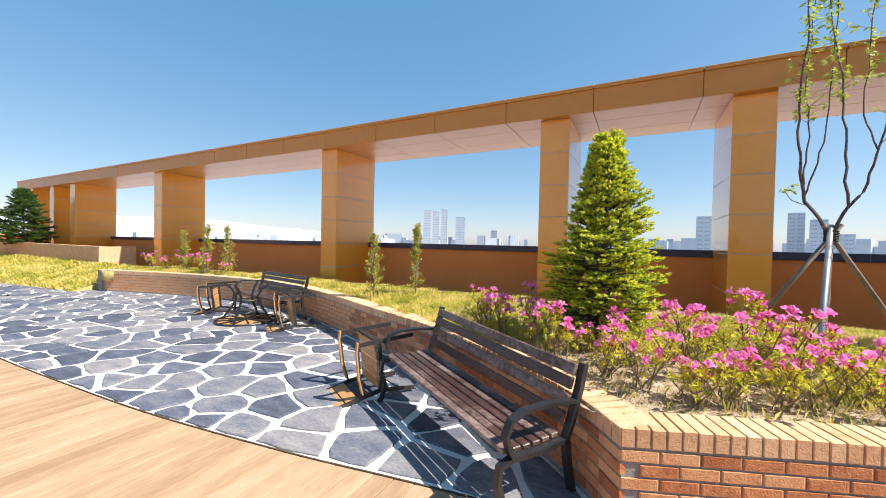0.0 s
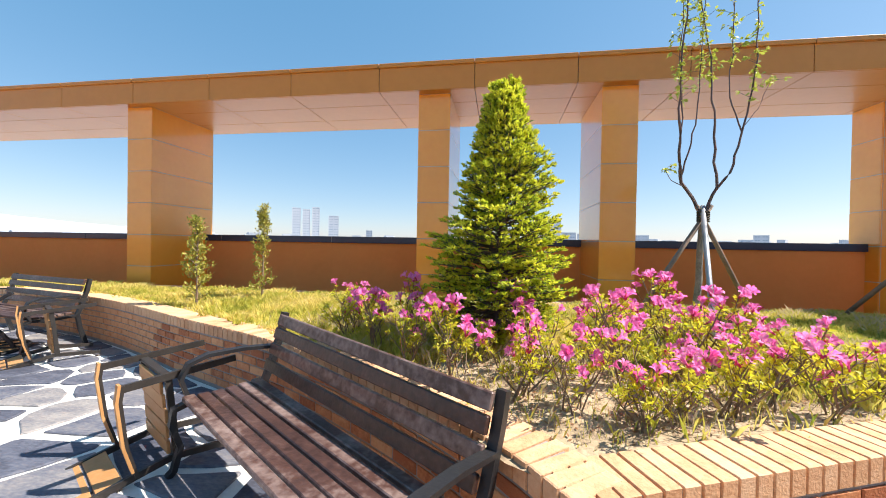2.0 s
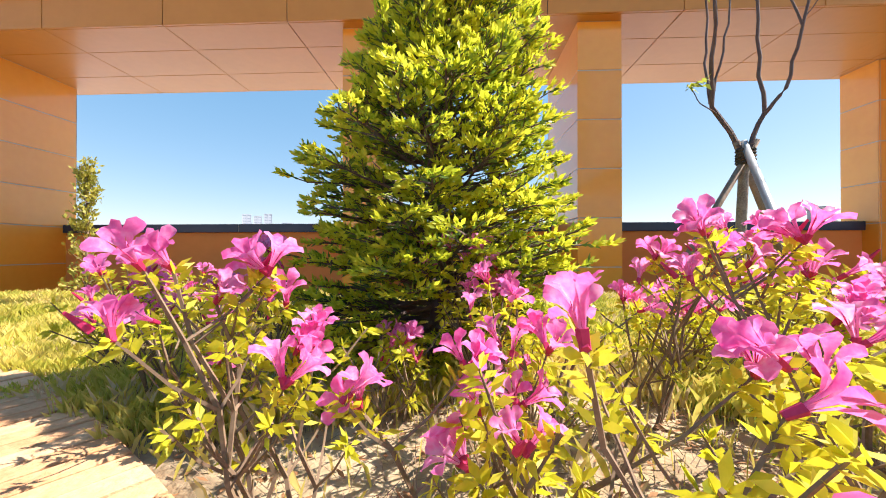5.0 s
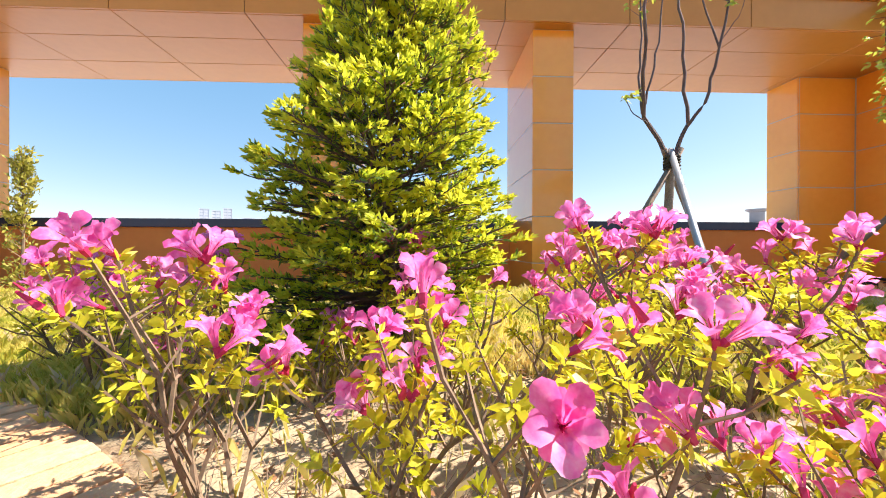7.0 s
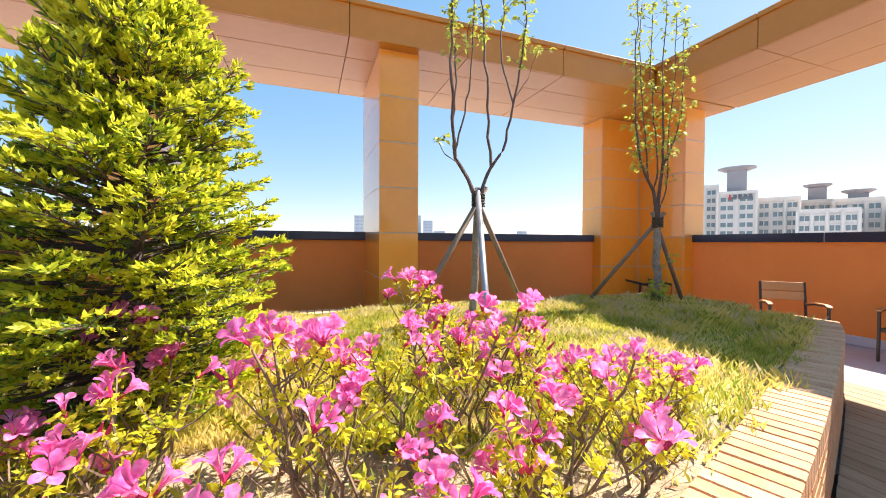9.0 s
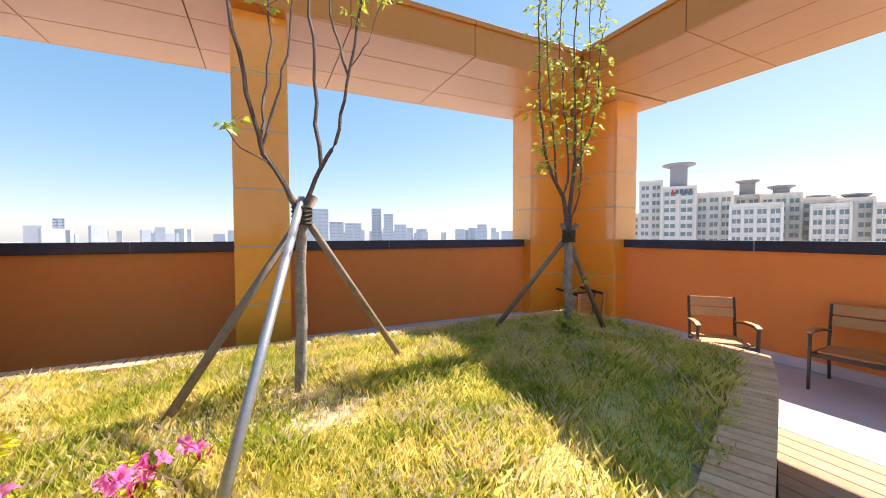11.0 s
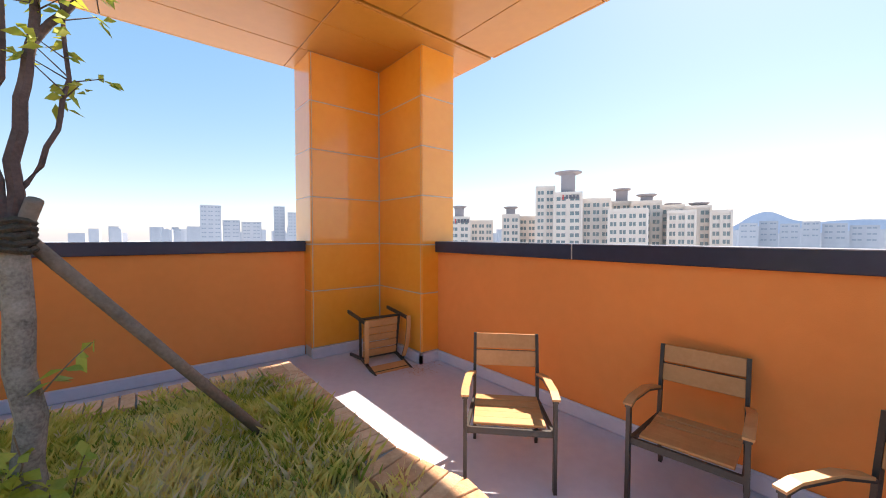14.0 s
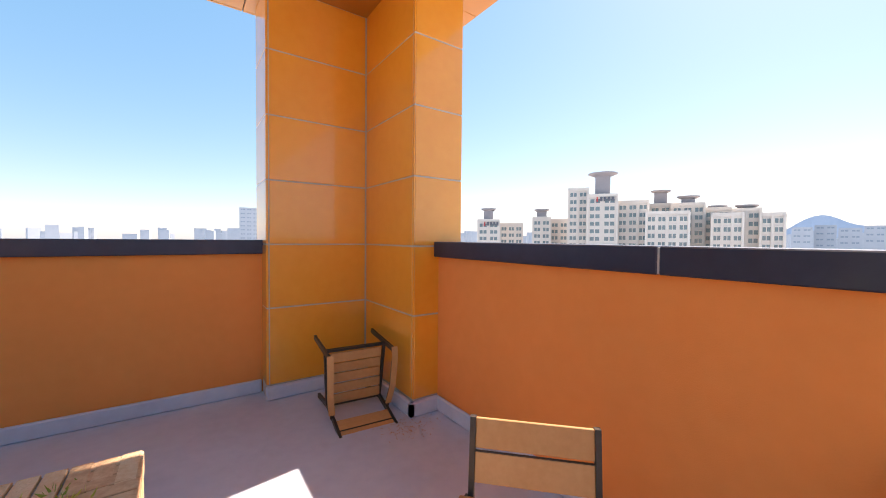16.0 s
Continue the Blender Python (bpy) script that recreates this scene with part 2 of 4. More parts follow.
def rnd(a, b):
    return random.uniform(a, b)


# ---- plan ----
FRONT, BACK = 7.63, 9.15                  # columns, along y
PAR_Y, PAR_X, CAP_Z = 8.98, 7.86, 1.51    # parapet faces
BEAM_Y, BEAM_X = (7.46, 9.40), (6.50, 8.55)
SOFFIT, BEAM_TOP = 3.89, 4.33
LEVELS = [0.13, 0.865, 1.47, 2.075, 2.68, 3.285, 3.89]
WEST, SOUTH = -29.0, -7.0
BED_Z = 0.58


def smooth_line(pts, n):
    """A Catmull-Rom line through points."""
    out, p = [], [Vector(q) for q in pts]
    p = [p[0] * 2 - p[1]] + p + [p[-1] * 2 - p[-2]]
    for i in range(1, len(p) - 2):
        for k in range(n):
            t = k / n
            out.append(0.5 * (2 * p[i] + (p[i + 1] - p[i - 1]) * t + (2 * p[i - 1] - 5 * p[i] + 4 * p[i + 1] - p[i + 2]) * t * t + (3 * p[i] - p[i - 1] - 3 * p[i + 1] + p[i + 2]) * t ** 3))
    return out + [p[-2]]


# outer edge of the raised bed: curved front, corner, slanting side, end, back
BED_CURVE = smooth_line([(-12.84, 5.2), (-10.7, 5.8), (-8.8, 6.12), (-6.8, 6.15), (-4.8, 5.67), (-2.84, 4.84), (-1.5, 4.27), (-0.4, 3.62), (0.3, 3.06), (0.60, 2.70)], 8)
BED_SIDE = smooth_line([(0.60, 2.70), (1.85, 3.20), (3.1, 3.66), (4.2, 4.08), (5.3, 4.52), (5.92, 4.82)], 6)
BED_END = [Vector((5.92, 4.82)), Vector((5.95, 5.1)), Vector((5.85, 5.5)), Vector((5.83, 7.06))]
BED_BACK = [Vector((5.83, 7.06)), Vector((3.6, 7.07)), Vector((-5.0, 7.2)), Vector((-12.84, 7.2))]
BED_WEST = [Vector((-12.84, 7.2)), Vector((-12.84, 5.2))]
DECK_LINE = smooth_line([(-13.5, 3.3), (-10.5, 2.35), (-8, 2.05), (-6.4, 2.0), (-4.5, 2.08), (-3.1, 2.17), (-1.62, 2.35), (-0.72, 2.5), (0.1, 2.63), (0.62, 2.72)], 6)
BED = BED_CURVE + BED_SIDE[1:] + BED_END[1:] + BED_BACK[1:]


def inside(x, y, poly=BED):
    hit, j = False, len(poly) - 1
    for i in range(len(poly)):
        a, b = poly[i], poly[j]
        if (a.y > y) != (b.y > y) and x < (b.x - a.x) * (y - a.y) / (b.y - a.y) + a.x:
            hit = not hit
        j = i
    return hit


def edge_gap(x, y, poly=BED):
    """Distance to the bed's outer edge."""
    best = 9.0
    for i in range(len(poly)):
        a, b = poly[i], poly[(i + 1) % len(poly)]
        d = b - a
        t = max(0, min(1, ((x - a.x) * d.x + (y - a.y) * d.y) / max(1e-9, d.length_squared)))
        best = min(best, math.hypot(x - a.x - d.x * t, y - a.y - d.y * t))
    return best


def bed_height(x, y):
    g = edge_gap(x, y)
    return BED_Z - 0.05 + 0.10 * min(1, max(0, g - 0.15) / 1.2) + 0.035 * noise.noise((x * 0.9, y * 0.9, 0))


# ---- ground, floor, far ground ----
s = Shape()
s.add([(-4500, -4500, -48), (4500, -4500, -48), (4500, 4500, -48), (-4500, 4500, -48)], [(0, 1, 2, 3)])
tagged(s.ob("ground", CITY), "city ground far below the roof, haze put into its grey colour", kind="structure")
s = Shape()
s.box(WEST - 0.4, 8.4, SOUTH - 0.4, 9.35, -0.6, -0.06)
tagged(s.ob("roof_slab", JOINT), "concrete roof slab under deck and paving", kind="structure")
s = Shape()
s.box(5.95, PAR_X, SOUTH, 7.06, -0.06, 0.0)
s.box(WEST, PAR_X, 7.06, PAR_Y, -0.06, 0.0)
# coved upstands along the parapets
for a, b in ((0.0, 0.13),):
    s.box(PAR_X - 0.035, PAR_X, SOUTH, 7.70, a, b, c=0.012)
    s.box(2.45, 6.60, PAR_Y - 0.035, PAR_Y, a, b, c=0.012)
    s.box(6.60, 7.585, 8.69, 8.74, a, b, c=0.012)
    s.box(7.55, 7.60, 7.66, 8.74, a, b, c=0.012)
    s.box(7.55, PAR_X, 7.66, 7.71, a, b, c=0.012)
tagged(s.ob("floor", GREYFLOOR), "grey coated roof floor with a low upstand", kind="structure")

# ---- parapets ----
s = Shape()
s.box(WEST, 8.2, PAR_Y, PAR_Y + 0.22, 0, 1.385)
tagged(s.ob("wall_north", STUCCO), "orange rendered parapet wall in the shade", kind="structure")
s = Shape()
s.box(PAR_X, PAR_X + 0.22, SOUTH, PAR_Y, 0, 1.385)
tagged(s.ob("wall_east", STUCCO), "orange rendered parapet wall beside the chairs", kind="structure")
s = Shape()
s.box(WEST - 0.2, PAR_X, SOUTH - 0.22, SOUTH, 0, 1.5)
tagged(s.ob("wall_south", STUCCO), "plain orange parapet wall", kind="structure")
s = Shape()
s.box(WEST - 0.22, WEST, SOUTH, PAR_Y, 0, 1.5)
tagged(s.ob("wall_west", STUCCO), "plain orange parapet wall", kind="structure")
s = Shape()
xs = [WEST, -24, -19, -14, -9.4, -5.8, -3.2, 0.7, 3.95, 6.62]
for a, b in zip(xs, xs[1:]):
    s.box(a + 0.004, b - 0.004, PAR_Y - 0.05, PAR_Y + 0.27, 1.375, CAP_Z, 0, c=0.006)
s.box(WEST, 6.6, PAR_Y - 0.04, PAR_Y + 0.26, 1.38, CAP_Z - 0.008, 1)
tagged(s.ob("trim_north", CAP, SEAL), "dark navy metal parapet cap with sealed joints", kind="structure")
s = Shape()
ys = [7.72, 5.805, 2.8, -0.2, -3.2, SOUTH]
for a, b in zip(ys, ys[1:]):
    s.box(PAR_X - 0.05, PAR_X + 0.27, b + 0.005, a - 0.005, 1.375, CAP_Z, 0, c=0.006)
s.box(PAR_X - 0.043, PAR_X + 0.26, SOUTH, 7.72, 1.38, CAP_Z - 0.006, 1)
tagged(s.ob("trim_east", CAP, SEAL), "dark navy metal parapet cap with sealed joints", kind="structure")

# ---- beams ----
def beam(name, along, a, b, lo, hi, joints, lip_side):
    """A panelled roof beam with recessed joints and a thin lip on top. along: 0 for x, 1 for y."""
    s = Shape()

    def put(p0, p1, q0, q1, z0, z1, mi=0, c=0.0):
        s.box(*((p0, p1, q0, q1) if along == 0 else (q0, q1, p0, p1)), z0, z1, mi, c=c)

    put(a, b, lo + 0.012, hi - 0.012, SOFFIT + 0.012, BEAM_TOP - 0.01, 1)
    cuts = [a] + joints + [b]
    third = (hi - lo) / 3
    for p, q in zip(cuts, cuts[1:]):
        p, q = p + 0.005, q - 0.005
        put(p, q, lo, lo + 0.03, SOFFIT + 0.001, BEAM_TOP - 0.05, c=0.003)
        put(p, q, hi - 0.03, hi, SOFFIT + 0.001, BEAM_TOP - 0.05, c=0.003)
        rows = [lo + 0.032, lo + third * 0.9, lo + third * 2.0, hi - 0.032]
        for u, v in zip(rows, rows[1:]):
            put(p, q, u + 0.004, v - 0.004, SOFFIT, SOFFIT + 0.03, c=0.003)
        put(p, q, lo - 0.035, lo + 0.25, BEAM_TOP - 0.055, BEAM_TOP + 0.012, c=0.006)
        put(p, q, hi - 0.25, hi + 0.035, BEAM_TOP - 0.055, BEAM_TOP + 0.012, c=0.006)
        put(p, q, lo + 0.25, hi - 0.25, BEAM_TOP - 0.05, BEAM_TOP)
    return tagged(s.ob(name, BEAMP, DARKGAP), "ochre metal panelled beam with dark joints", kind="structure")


beam("beam_north", 0, WEST, BEAM_X[1], BEAM_Y[0], BEAM_Y[1], [4.65 - 1.585 * k for k in range(20, -1, -1)] + [6.5], 0)
beam("beam_east", 1, SOUTH, BEAM_Y[0] - 0.04, BEAM_X[0], BEAM_X[1], [5.92 - 1.585 * k for k in range(8, -1, -1)], 0)


# ---- columns ----
def panelled(name, boxes, label):
    """A clad pier: a core in the joint's colour and panels proud of it, face by face."""
    s = Shape()
    for x0, x1, y0, y1 in boxes:
        s.box(x0 + 0.005, x1 - 0.005, y0 + 0.005, y1 - 0.005, 0.0, SOFFIT - 0.002)
    root = tagged(s.ob(name, SEAL), label, kind="structure")
    return root


def panel(root, x0, x1, y0, y1, z0, z1):
    s = Shape()
    s.box(x0, x1, y0, y1, z0 + 0.007, z1 - 0.007, c=0.002)
    s.ob("panel", PANEL, parent=root)


def column(name, x0, x1, detail=True):
    root = panelled(name, [(x0, x1, FRONT, BACK)], "orange metal clad column with grey panel joints")
    for z0, z1 in zip(LEVELS, LEVELS[1:]):
        panel(root, x0 + 0.001, x1 - 0.001, FRONT, FRONT + 0.012, z0, z1)
        panel(root, x0, x0 + 0.012, FRONT + 0.014, BACK - 0.001, z0, z1)
        panel(root, x1 - 0.012, x1, FRONT + 0.014, BACK - 0.001, z0, z1)
    panel(root, x0, x1, BACK - 0.012, BACK, LEVELS[0], LEVELS[-1])


column("column_1", 1.88, 2.415)
column("column_2", -1.05, -0.515)
column("column_3", -6.745, -6.215)
column("column_4", -15.2, -14.67)
column("column_5", -22.7, -22.15)
column("column_6", -25.1, -24.6)
column("column_7", -28.2, -27.4)
pier = panelled("column_corner", [(6.61, 8.11, 8.74, 9.30), (7.60, 8.11, 7.71, 8.745)], "orange metal clad corner pier with grey joints")
for z0, z1 in zip(LEVELS, LEVELS[1:]):
    panel(pier, 6.640, 7.590, 8.74, 8.752, z0, z1)
    panel(pier, 6.612, 6.630, 8.74, 8.752, z0, z1)
    panel(pier, 6.61, 6.622, 8.754, 9.30, z0, z1)
    panel(pier, 7.60, 7.612, 7.745, 8.728, z0, z1)
    panel(pier, 7.60, 7.612, 7.711, 7.735, z0, z1)
    panel(pier, 7.614, 8.109, 7.71, 7.722, z0, z1)
    panel(pier, 8.098, 8.11, 7.724, 9.30, z0, z1)

# ---- far city ----
def aim(az, d, z=0.0):
    """A place d metres off in the direction az, in degrees from north to east, seen from the roof's middle."""
    return Vector((5.2 + d * math.sin(radians(az)), 4.3 + d * math.cos(radians(az)), z))


pane_shape = Shape()
pane_shape.box(-0.5, 0.5, -0.5, 0.5, -0.5, 0.5)
pane_mesh = pane_shape.mesh("window", PANE)


def tower(name, az0, az1, top, d, mats, label, floor_h=2.9, bays=3, crown=None, deep=14, sign=False):
    """An apartment block with its storeys, windows and roof works; top is its slope over the eye."""
    a, b = aim(az0, d), aim(az1, d)
    u = (b - a).normalized()
    w = (b - a).length
    v = Vector((-u.y, u.x, 0))
    if v.dot(a - Vector((5, 4, 0))) < 0:
        v = -v
    m = Matrix((( u.x, v.x, 0, a.x), (u.y, v.y, 0, a.y), (0, 0, 1, 0), (0, 0, 0, 1)))
    ztop = 1.55 + top * d
    root = new(name)
    tagged(root, label, "building", "towers of the skyline")
    s = Shape()
    s.box(0, w, 0, deep, -48, ztop, 0, m)
    s.box(-0.25, w + 0.25, -0.3, deep, ztop - 0.5, ztop + 0.6, 0, m)
    # balcony slabs and pilasters give the face its relief
    n = int((ztop + 8) / floor_h)
    for i in range(bays + 1):
        s.box(i * w / bays - 0.35, i * w / bays + 0.35, -0.5, 0.3, -10, ztop, 0, m)
    for k in range(n):
        z = ztop - 0.5 - k * floor_h
        s.box(0.1, w - 0.1, -0.35, 0.2, z - 0.9, z - 0.55, 0, m)
    s.ob("wall", mats[0], parent=root)
    near = mats[0] is TOWER
    far_panes = Shape()
    for k in range(max(2, int(ztop / floor_h) + 1)):
        z = ztop - 1.2 - k * floor_h
        for i in range(bays):
            x0, g = i * w / bays, w / bays
            for e0, e1 in ((0.17, 0.46), (0.54, 0.83)):
                if near:
                    o = new("window", pane_mesh)
                    o.parent = root
                    o.matrix_basis = m @ Matrix.Translation((x0 + g * (e0 + e1) / 2, 0, z - 0.9)) @ Matrix.Diagonal((g * (e1 - e0), 0.16, 1.6, 1))
                else:
                    far_panes.box(x0 + g * e0, x0 + g * e1, -0.06, 0.1, z - 1.75, z - 0.15, 0, m)
    if not near:
        tagged(far_panes.ob("windows", mats[1], parent=root), kind="stuff")
    if crown:
        ct, cw, r = crown
        zc = 1.55 + ct * d
        s = Shape()
        s.box(w * 0.5 - cw / 2, w * 0.5 + cw / 2, 2, 2 + cw, ztop, zc - 1.2, 0, m)
        for i in range(4):
            s.box(w * 0.5 - cw * 0.3 + cw * 0.2 * i - 0.2, w * 0.5 - cw * 0.3 + cw * 0.2 * i + 0.2, 2 + cw * 0.2, 2 + cw * 0.8, zc - 1.3, zc - 0.5, 0, m)
        s.ob("stair_head", TOWERG if mats[0] is TOWER else mats[0], parent=root)
        s = Shape()
        c = m @ Vector((w * 0.5, 2 + cw / 2, 0))
        s.tube([c + Vector((0, 0, zc - 1.5)), c + Vector((0, 0, zc - 0.4))], r * 0.45, r, 18)
        s.tube([c + Vector((0, 0, zc - 0.4)), c + Vector((0, 0, zc))], r, r, 18)
        s.ob("helipad", TOWERG if mats[0] is TOWER else mats[0], parent=root)
    if sign:
        s = Shape()
        x, z = w * 0.30, ztop - 0.6
        s.box(x, x + 0.45, -0.75, -0.6, z - 1.9, z, 0, m)
        for i in range(4):
            s.box(x + 1.2 + i * 1.35, x + 2.1 + i * 1.35, -0.75, -0.6, z - 1.7, z - 0.1, 1, m)
        s.ob("sign", RED, DARKSIGN, parent=root)
    return root


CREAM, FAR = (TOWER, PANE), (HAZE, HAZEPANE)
for az0, az1, top, d, bays, crown, sign in (
        (40.2, 43.4, 0.050, 165, 2, (0.083, 4.2, 3.4), True), (43.6, 46.9, 0.040, 175, 3, None, False),
        (48.4, 50.9, 0.056, 170, 2, (0.080, 4.2, 3.3), False), (50.9, 53.4, 0.050, 176, 2, None, False),
        (53.4, 56.0, 0.127, 160, 2, None, False), (56.0, 59.8, 0.110, 156, 2, (0.168, 5.4, 5.4), True),
        (59.9, 63.6, 0.092, 160, 3, None, False), (63.8, 66.2, 0.083, 172, 2, (0.118, 4.6, 3.6), False),
        (63.4, 68.2, 0.064, 150, 4, None, False), (66.3, 69.8, 0.082, 168, 3, (0.102, 4.4, 3.8), False),
        (69.8, 72.4, 0.070, 170, 2, (0.078, 3.6, 3.0), False), (70.6, 73.6, 0.057, 158, 3, None, False),
        (72.6, 75.2, 0.066, 168, 2, (0.077, 3.6, 3.4), False), (75.2, 77.3, 0.055, 165, 2, None, False)):
    tower("apartment_tower", az0, az1, top, d, CREAM, "cream apartment tower with dark windows beyond the parapet", bays=bays, crown=crown, sign=sign)
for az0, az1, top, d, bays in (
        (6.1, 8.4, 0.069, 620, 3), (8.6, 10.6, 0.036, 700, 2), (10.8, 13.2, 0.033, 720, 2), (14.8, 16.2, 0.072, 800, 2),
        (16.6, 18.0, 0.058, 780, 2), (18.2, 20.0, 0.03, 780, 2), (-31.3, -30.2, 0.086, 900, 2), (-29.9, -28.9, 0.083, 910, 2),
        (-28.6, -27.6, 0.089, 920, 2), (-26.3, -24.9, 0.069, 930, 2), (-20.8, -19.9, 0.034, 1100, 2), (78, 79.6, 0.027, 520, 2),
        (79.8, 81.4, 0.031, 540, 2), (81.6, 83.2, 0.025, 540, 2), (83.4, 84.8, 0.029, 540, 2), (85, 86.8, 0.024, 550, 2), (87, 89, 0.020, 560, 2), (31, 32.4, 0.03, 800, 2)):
    tower("far_tower", az0, az1, top, d, FAR, "high-rise on the horizon, distance haze put into its pale colour", floor_h=6, bays=bays, deep=30)
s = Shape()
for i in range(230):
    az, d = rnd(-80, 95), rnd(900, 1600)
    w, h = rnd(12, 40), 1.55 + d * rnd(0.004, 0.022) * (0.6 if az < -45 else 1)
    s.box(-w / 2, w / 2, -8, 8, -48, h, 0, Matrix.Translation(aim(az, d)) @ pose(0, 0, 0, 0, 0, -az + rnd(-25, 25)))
tagged(s.ob("far_city", HAZE), "low skyline of distant blocks, distance haze put into their pale colour", "city", kind="stuff")


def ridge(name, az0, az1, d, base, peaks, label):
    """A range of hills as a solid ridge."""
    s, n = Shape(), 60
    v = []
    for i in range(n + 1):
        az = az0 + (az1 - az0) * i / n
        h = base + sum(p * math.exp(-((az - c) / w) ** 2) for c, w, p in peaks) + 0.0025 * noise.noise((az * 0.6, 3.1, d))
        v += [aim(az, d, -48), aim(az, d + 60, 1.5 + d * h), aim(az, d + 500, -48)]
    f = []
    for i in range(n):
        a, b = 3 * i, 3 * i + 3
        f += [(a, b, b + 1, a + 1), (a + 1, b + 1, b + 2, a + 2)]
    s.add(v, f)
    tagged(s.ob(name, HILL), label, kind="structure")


ridge("backdrop_hill_east", 74, 112, 2300, 0.004, [(80.0, 2.8, 0.040), (88, 7, 0.028), (100, 6, 0.03)], "hill behind the towers, distance haze put into its blue colour")
ridge("backdrop_hill_west", -100, -35, 2600, 0.002, [(-72, 9, 0.034), (-60, 8, 0.030), (-48, 9, 0.02), (-90, 9, 0.03)], "hills on the horizon, distance haze put into their blue colour")

# ---- raised bed: core wall, soil ----
def offset(line, d):
    """A line moved d metres to its left."""
    out = []
    for i, p in enumerate(line):
        t = (line[min(i + 1, len(line) - 1)] - line[max(i - 1, 0)]).normalized()
        out.append(Vector((p.x - t.y * d, p.y + t.x * d)))
    return out


def wall_strip(s, line, d0, d1, z0, z1, mi=0):
    a, b = offset(line, d0), offset(line, d1)
    v, n = [], len(line)
    for p, q in zip(a, b):
        v += [(p.x, p.y, z0), (p.x, p.y, z1), (q.x, q.y, z1), (q.x, q.y, z0)]
    f = [(4 * i + k, 4 * i + (k + 1) % 4, 4 * i + 4 + (k + 1) % 4, 4 * i + 4 + k) for i in range(n - 1) for k in range(4)]
    s.add(v, f + [(3, 2, 1, 0), (4 * n - 4, 4 * n - 3, 4 * n - 2, 4 * n - 1)], mi)


RUNS = [BED_CURVE, BED_SIDE, BED_END, BED_BACK, BED_WEST]
s = Shape()
for run in RUNS:
    wall_strip(s, run, 0.008, 0.20, -0.05, BED_Z - 0.012)
bed_wall = tagged(s.ob("planter_wall", JOINT), "low orange brick planter wall with buff coping", kind="structure")

s = Shape()
step = 0.15
nx, ny = int(19.2 / step), int(5 / step)
idx = {}
for i in range(nx):
    for j in range(ny):
        x, y = -13.0 + i * step, 2.6 + j * step
        q = [(x, y), (x + step, y), (x + step, y + step), (x, y + step)]
        if all(inside(*p) for p in q):
            f = []
            for p in q:
                key = (round(p[0], 3), round(p[1], 3))
                if key not in idx:
                    idx[key] = len(s.v)
                    s.v.append((*p, bed_height(*p) + 0.012 * noise.noise((p[0] * 5, p[1] * 5, 2))))
                f.append(idx[key])
            s.f.append(tuple(f))
            cx, cy = x + 0.07, y + 0.07
            bare = cx < 2.3 and cy < 4.35 - 0.45 * abs(cx - 0.6) + 0.25 * noise.noise((cx * 2, cy * 2, 5)) and cx > -1.6
            bare = bare or ((cx - 2.15) / 0.55) ** 2 + ((cy - 5.45) / 0.35) ** 2 < 1
            s.m.append(1 if bare or edge_gap(cx, cy) < 0.3 and cx < 2 else 0)
for run in RUNS[:2]:
    wall_strip(s, run, 0.19, 0.55, 0.3, BED_Z - 0.03, 1)
s.add([(0.72 + 0.48 * math.cos(k * math.tau / 16), 3.20 + 0.40 * math.sin(k * math.tau / 16), 0.556) for k in range(16)], [tuple(range(16))], 1)
for run in RUNS[2:]:
    wall_strip(s, run, 0.19, 0.55, 0.3, BED_Z - 0.03, 0)
tagged(s.ob("bed_soil", TURF, SOIL, smooth=True), "sandy soil and thin turf in the raised bed", "soil", kind="structure")


# ---- grass ----
def grass(name, n, x0, x1, y0, y1, lo, hi, wide, label, keep, mat=GRASS):
    v = []
    heights = {}
    while len(v) < n:
        x, y = rnd(x0, x1), rnd(y0, y1)
        if not inside(x, y) or not keep(x, y):
            continue
        k = (round(x * 8), round(y * 8))
        if k not in heights:
            heights[k] = (bed_height(x, y), edge_gap(x, y))
        z, g = heights[k]
        if g < 0.22:
            continue
        tuft = 0.75 + 0.6 * noise.noise((x * 2.2, y * 2.2, 9))
        h, a, b = rnd(lo, hi) * tuft, rnd(0, math.tau), rnd(0, math.tau)
        h *= 0.82 + 0.2 * min(1, max(0, (x - 3.2) / 1.2))
        lean = h * rnd(0.1, 0.9) ** 1.2
        dx, dy, ex, ey = wide * math.cos(a), wide * math.sin(a), math.cos(b) * lean, math.sin(b) * lean
        v.append(((x - dx, y - dy, z - 0.02), (x + dx, y + dy, z - 0.02), (x + dx * 0.7 + ex * 0.4, y + dy * 0.7 + ey * 0.4, z + h * 0.62), (x + ex, y + ey, z + h)))
    return tagged(blob(v, n, name, mat), label, "grass", kind="stuff")


def lawn(x, y):
    if ((x - 2.15) / 0.55) ** 2 + ((y - 5.45) / 0.35) ** 2 < 1 + 0.8 * noise.noise((x * 4, y * 4, 1)):
        return random.random() < 0.22
    if x < 2.6 and x > -1.5 and y < 4.2 - 0.3 * abs(x - 0.6):
        return random.random() < 0.035
    if y < 3.2 + 0.39 * x + 0.1 and x > 0:
        return random.random() < 0.25
    return noise.noise((x * 1.1, y * 1.1, 4)) > -0.32 or random.random() < 0.35


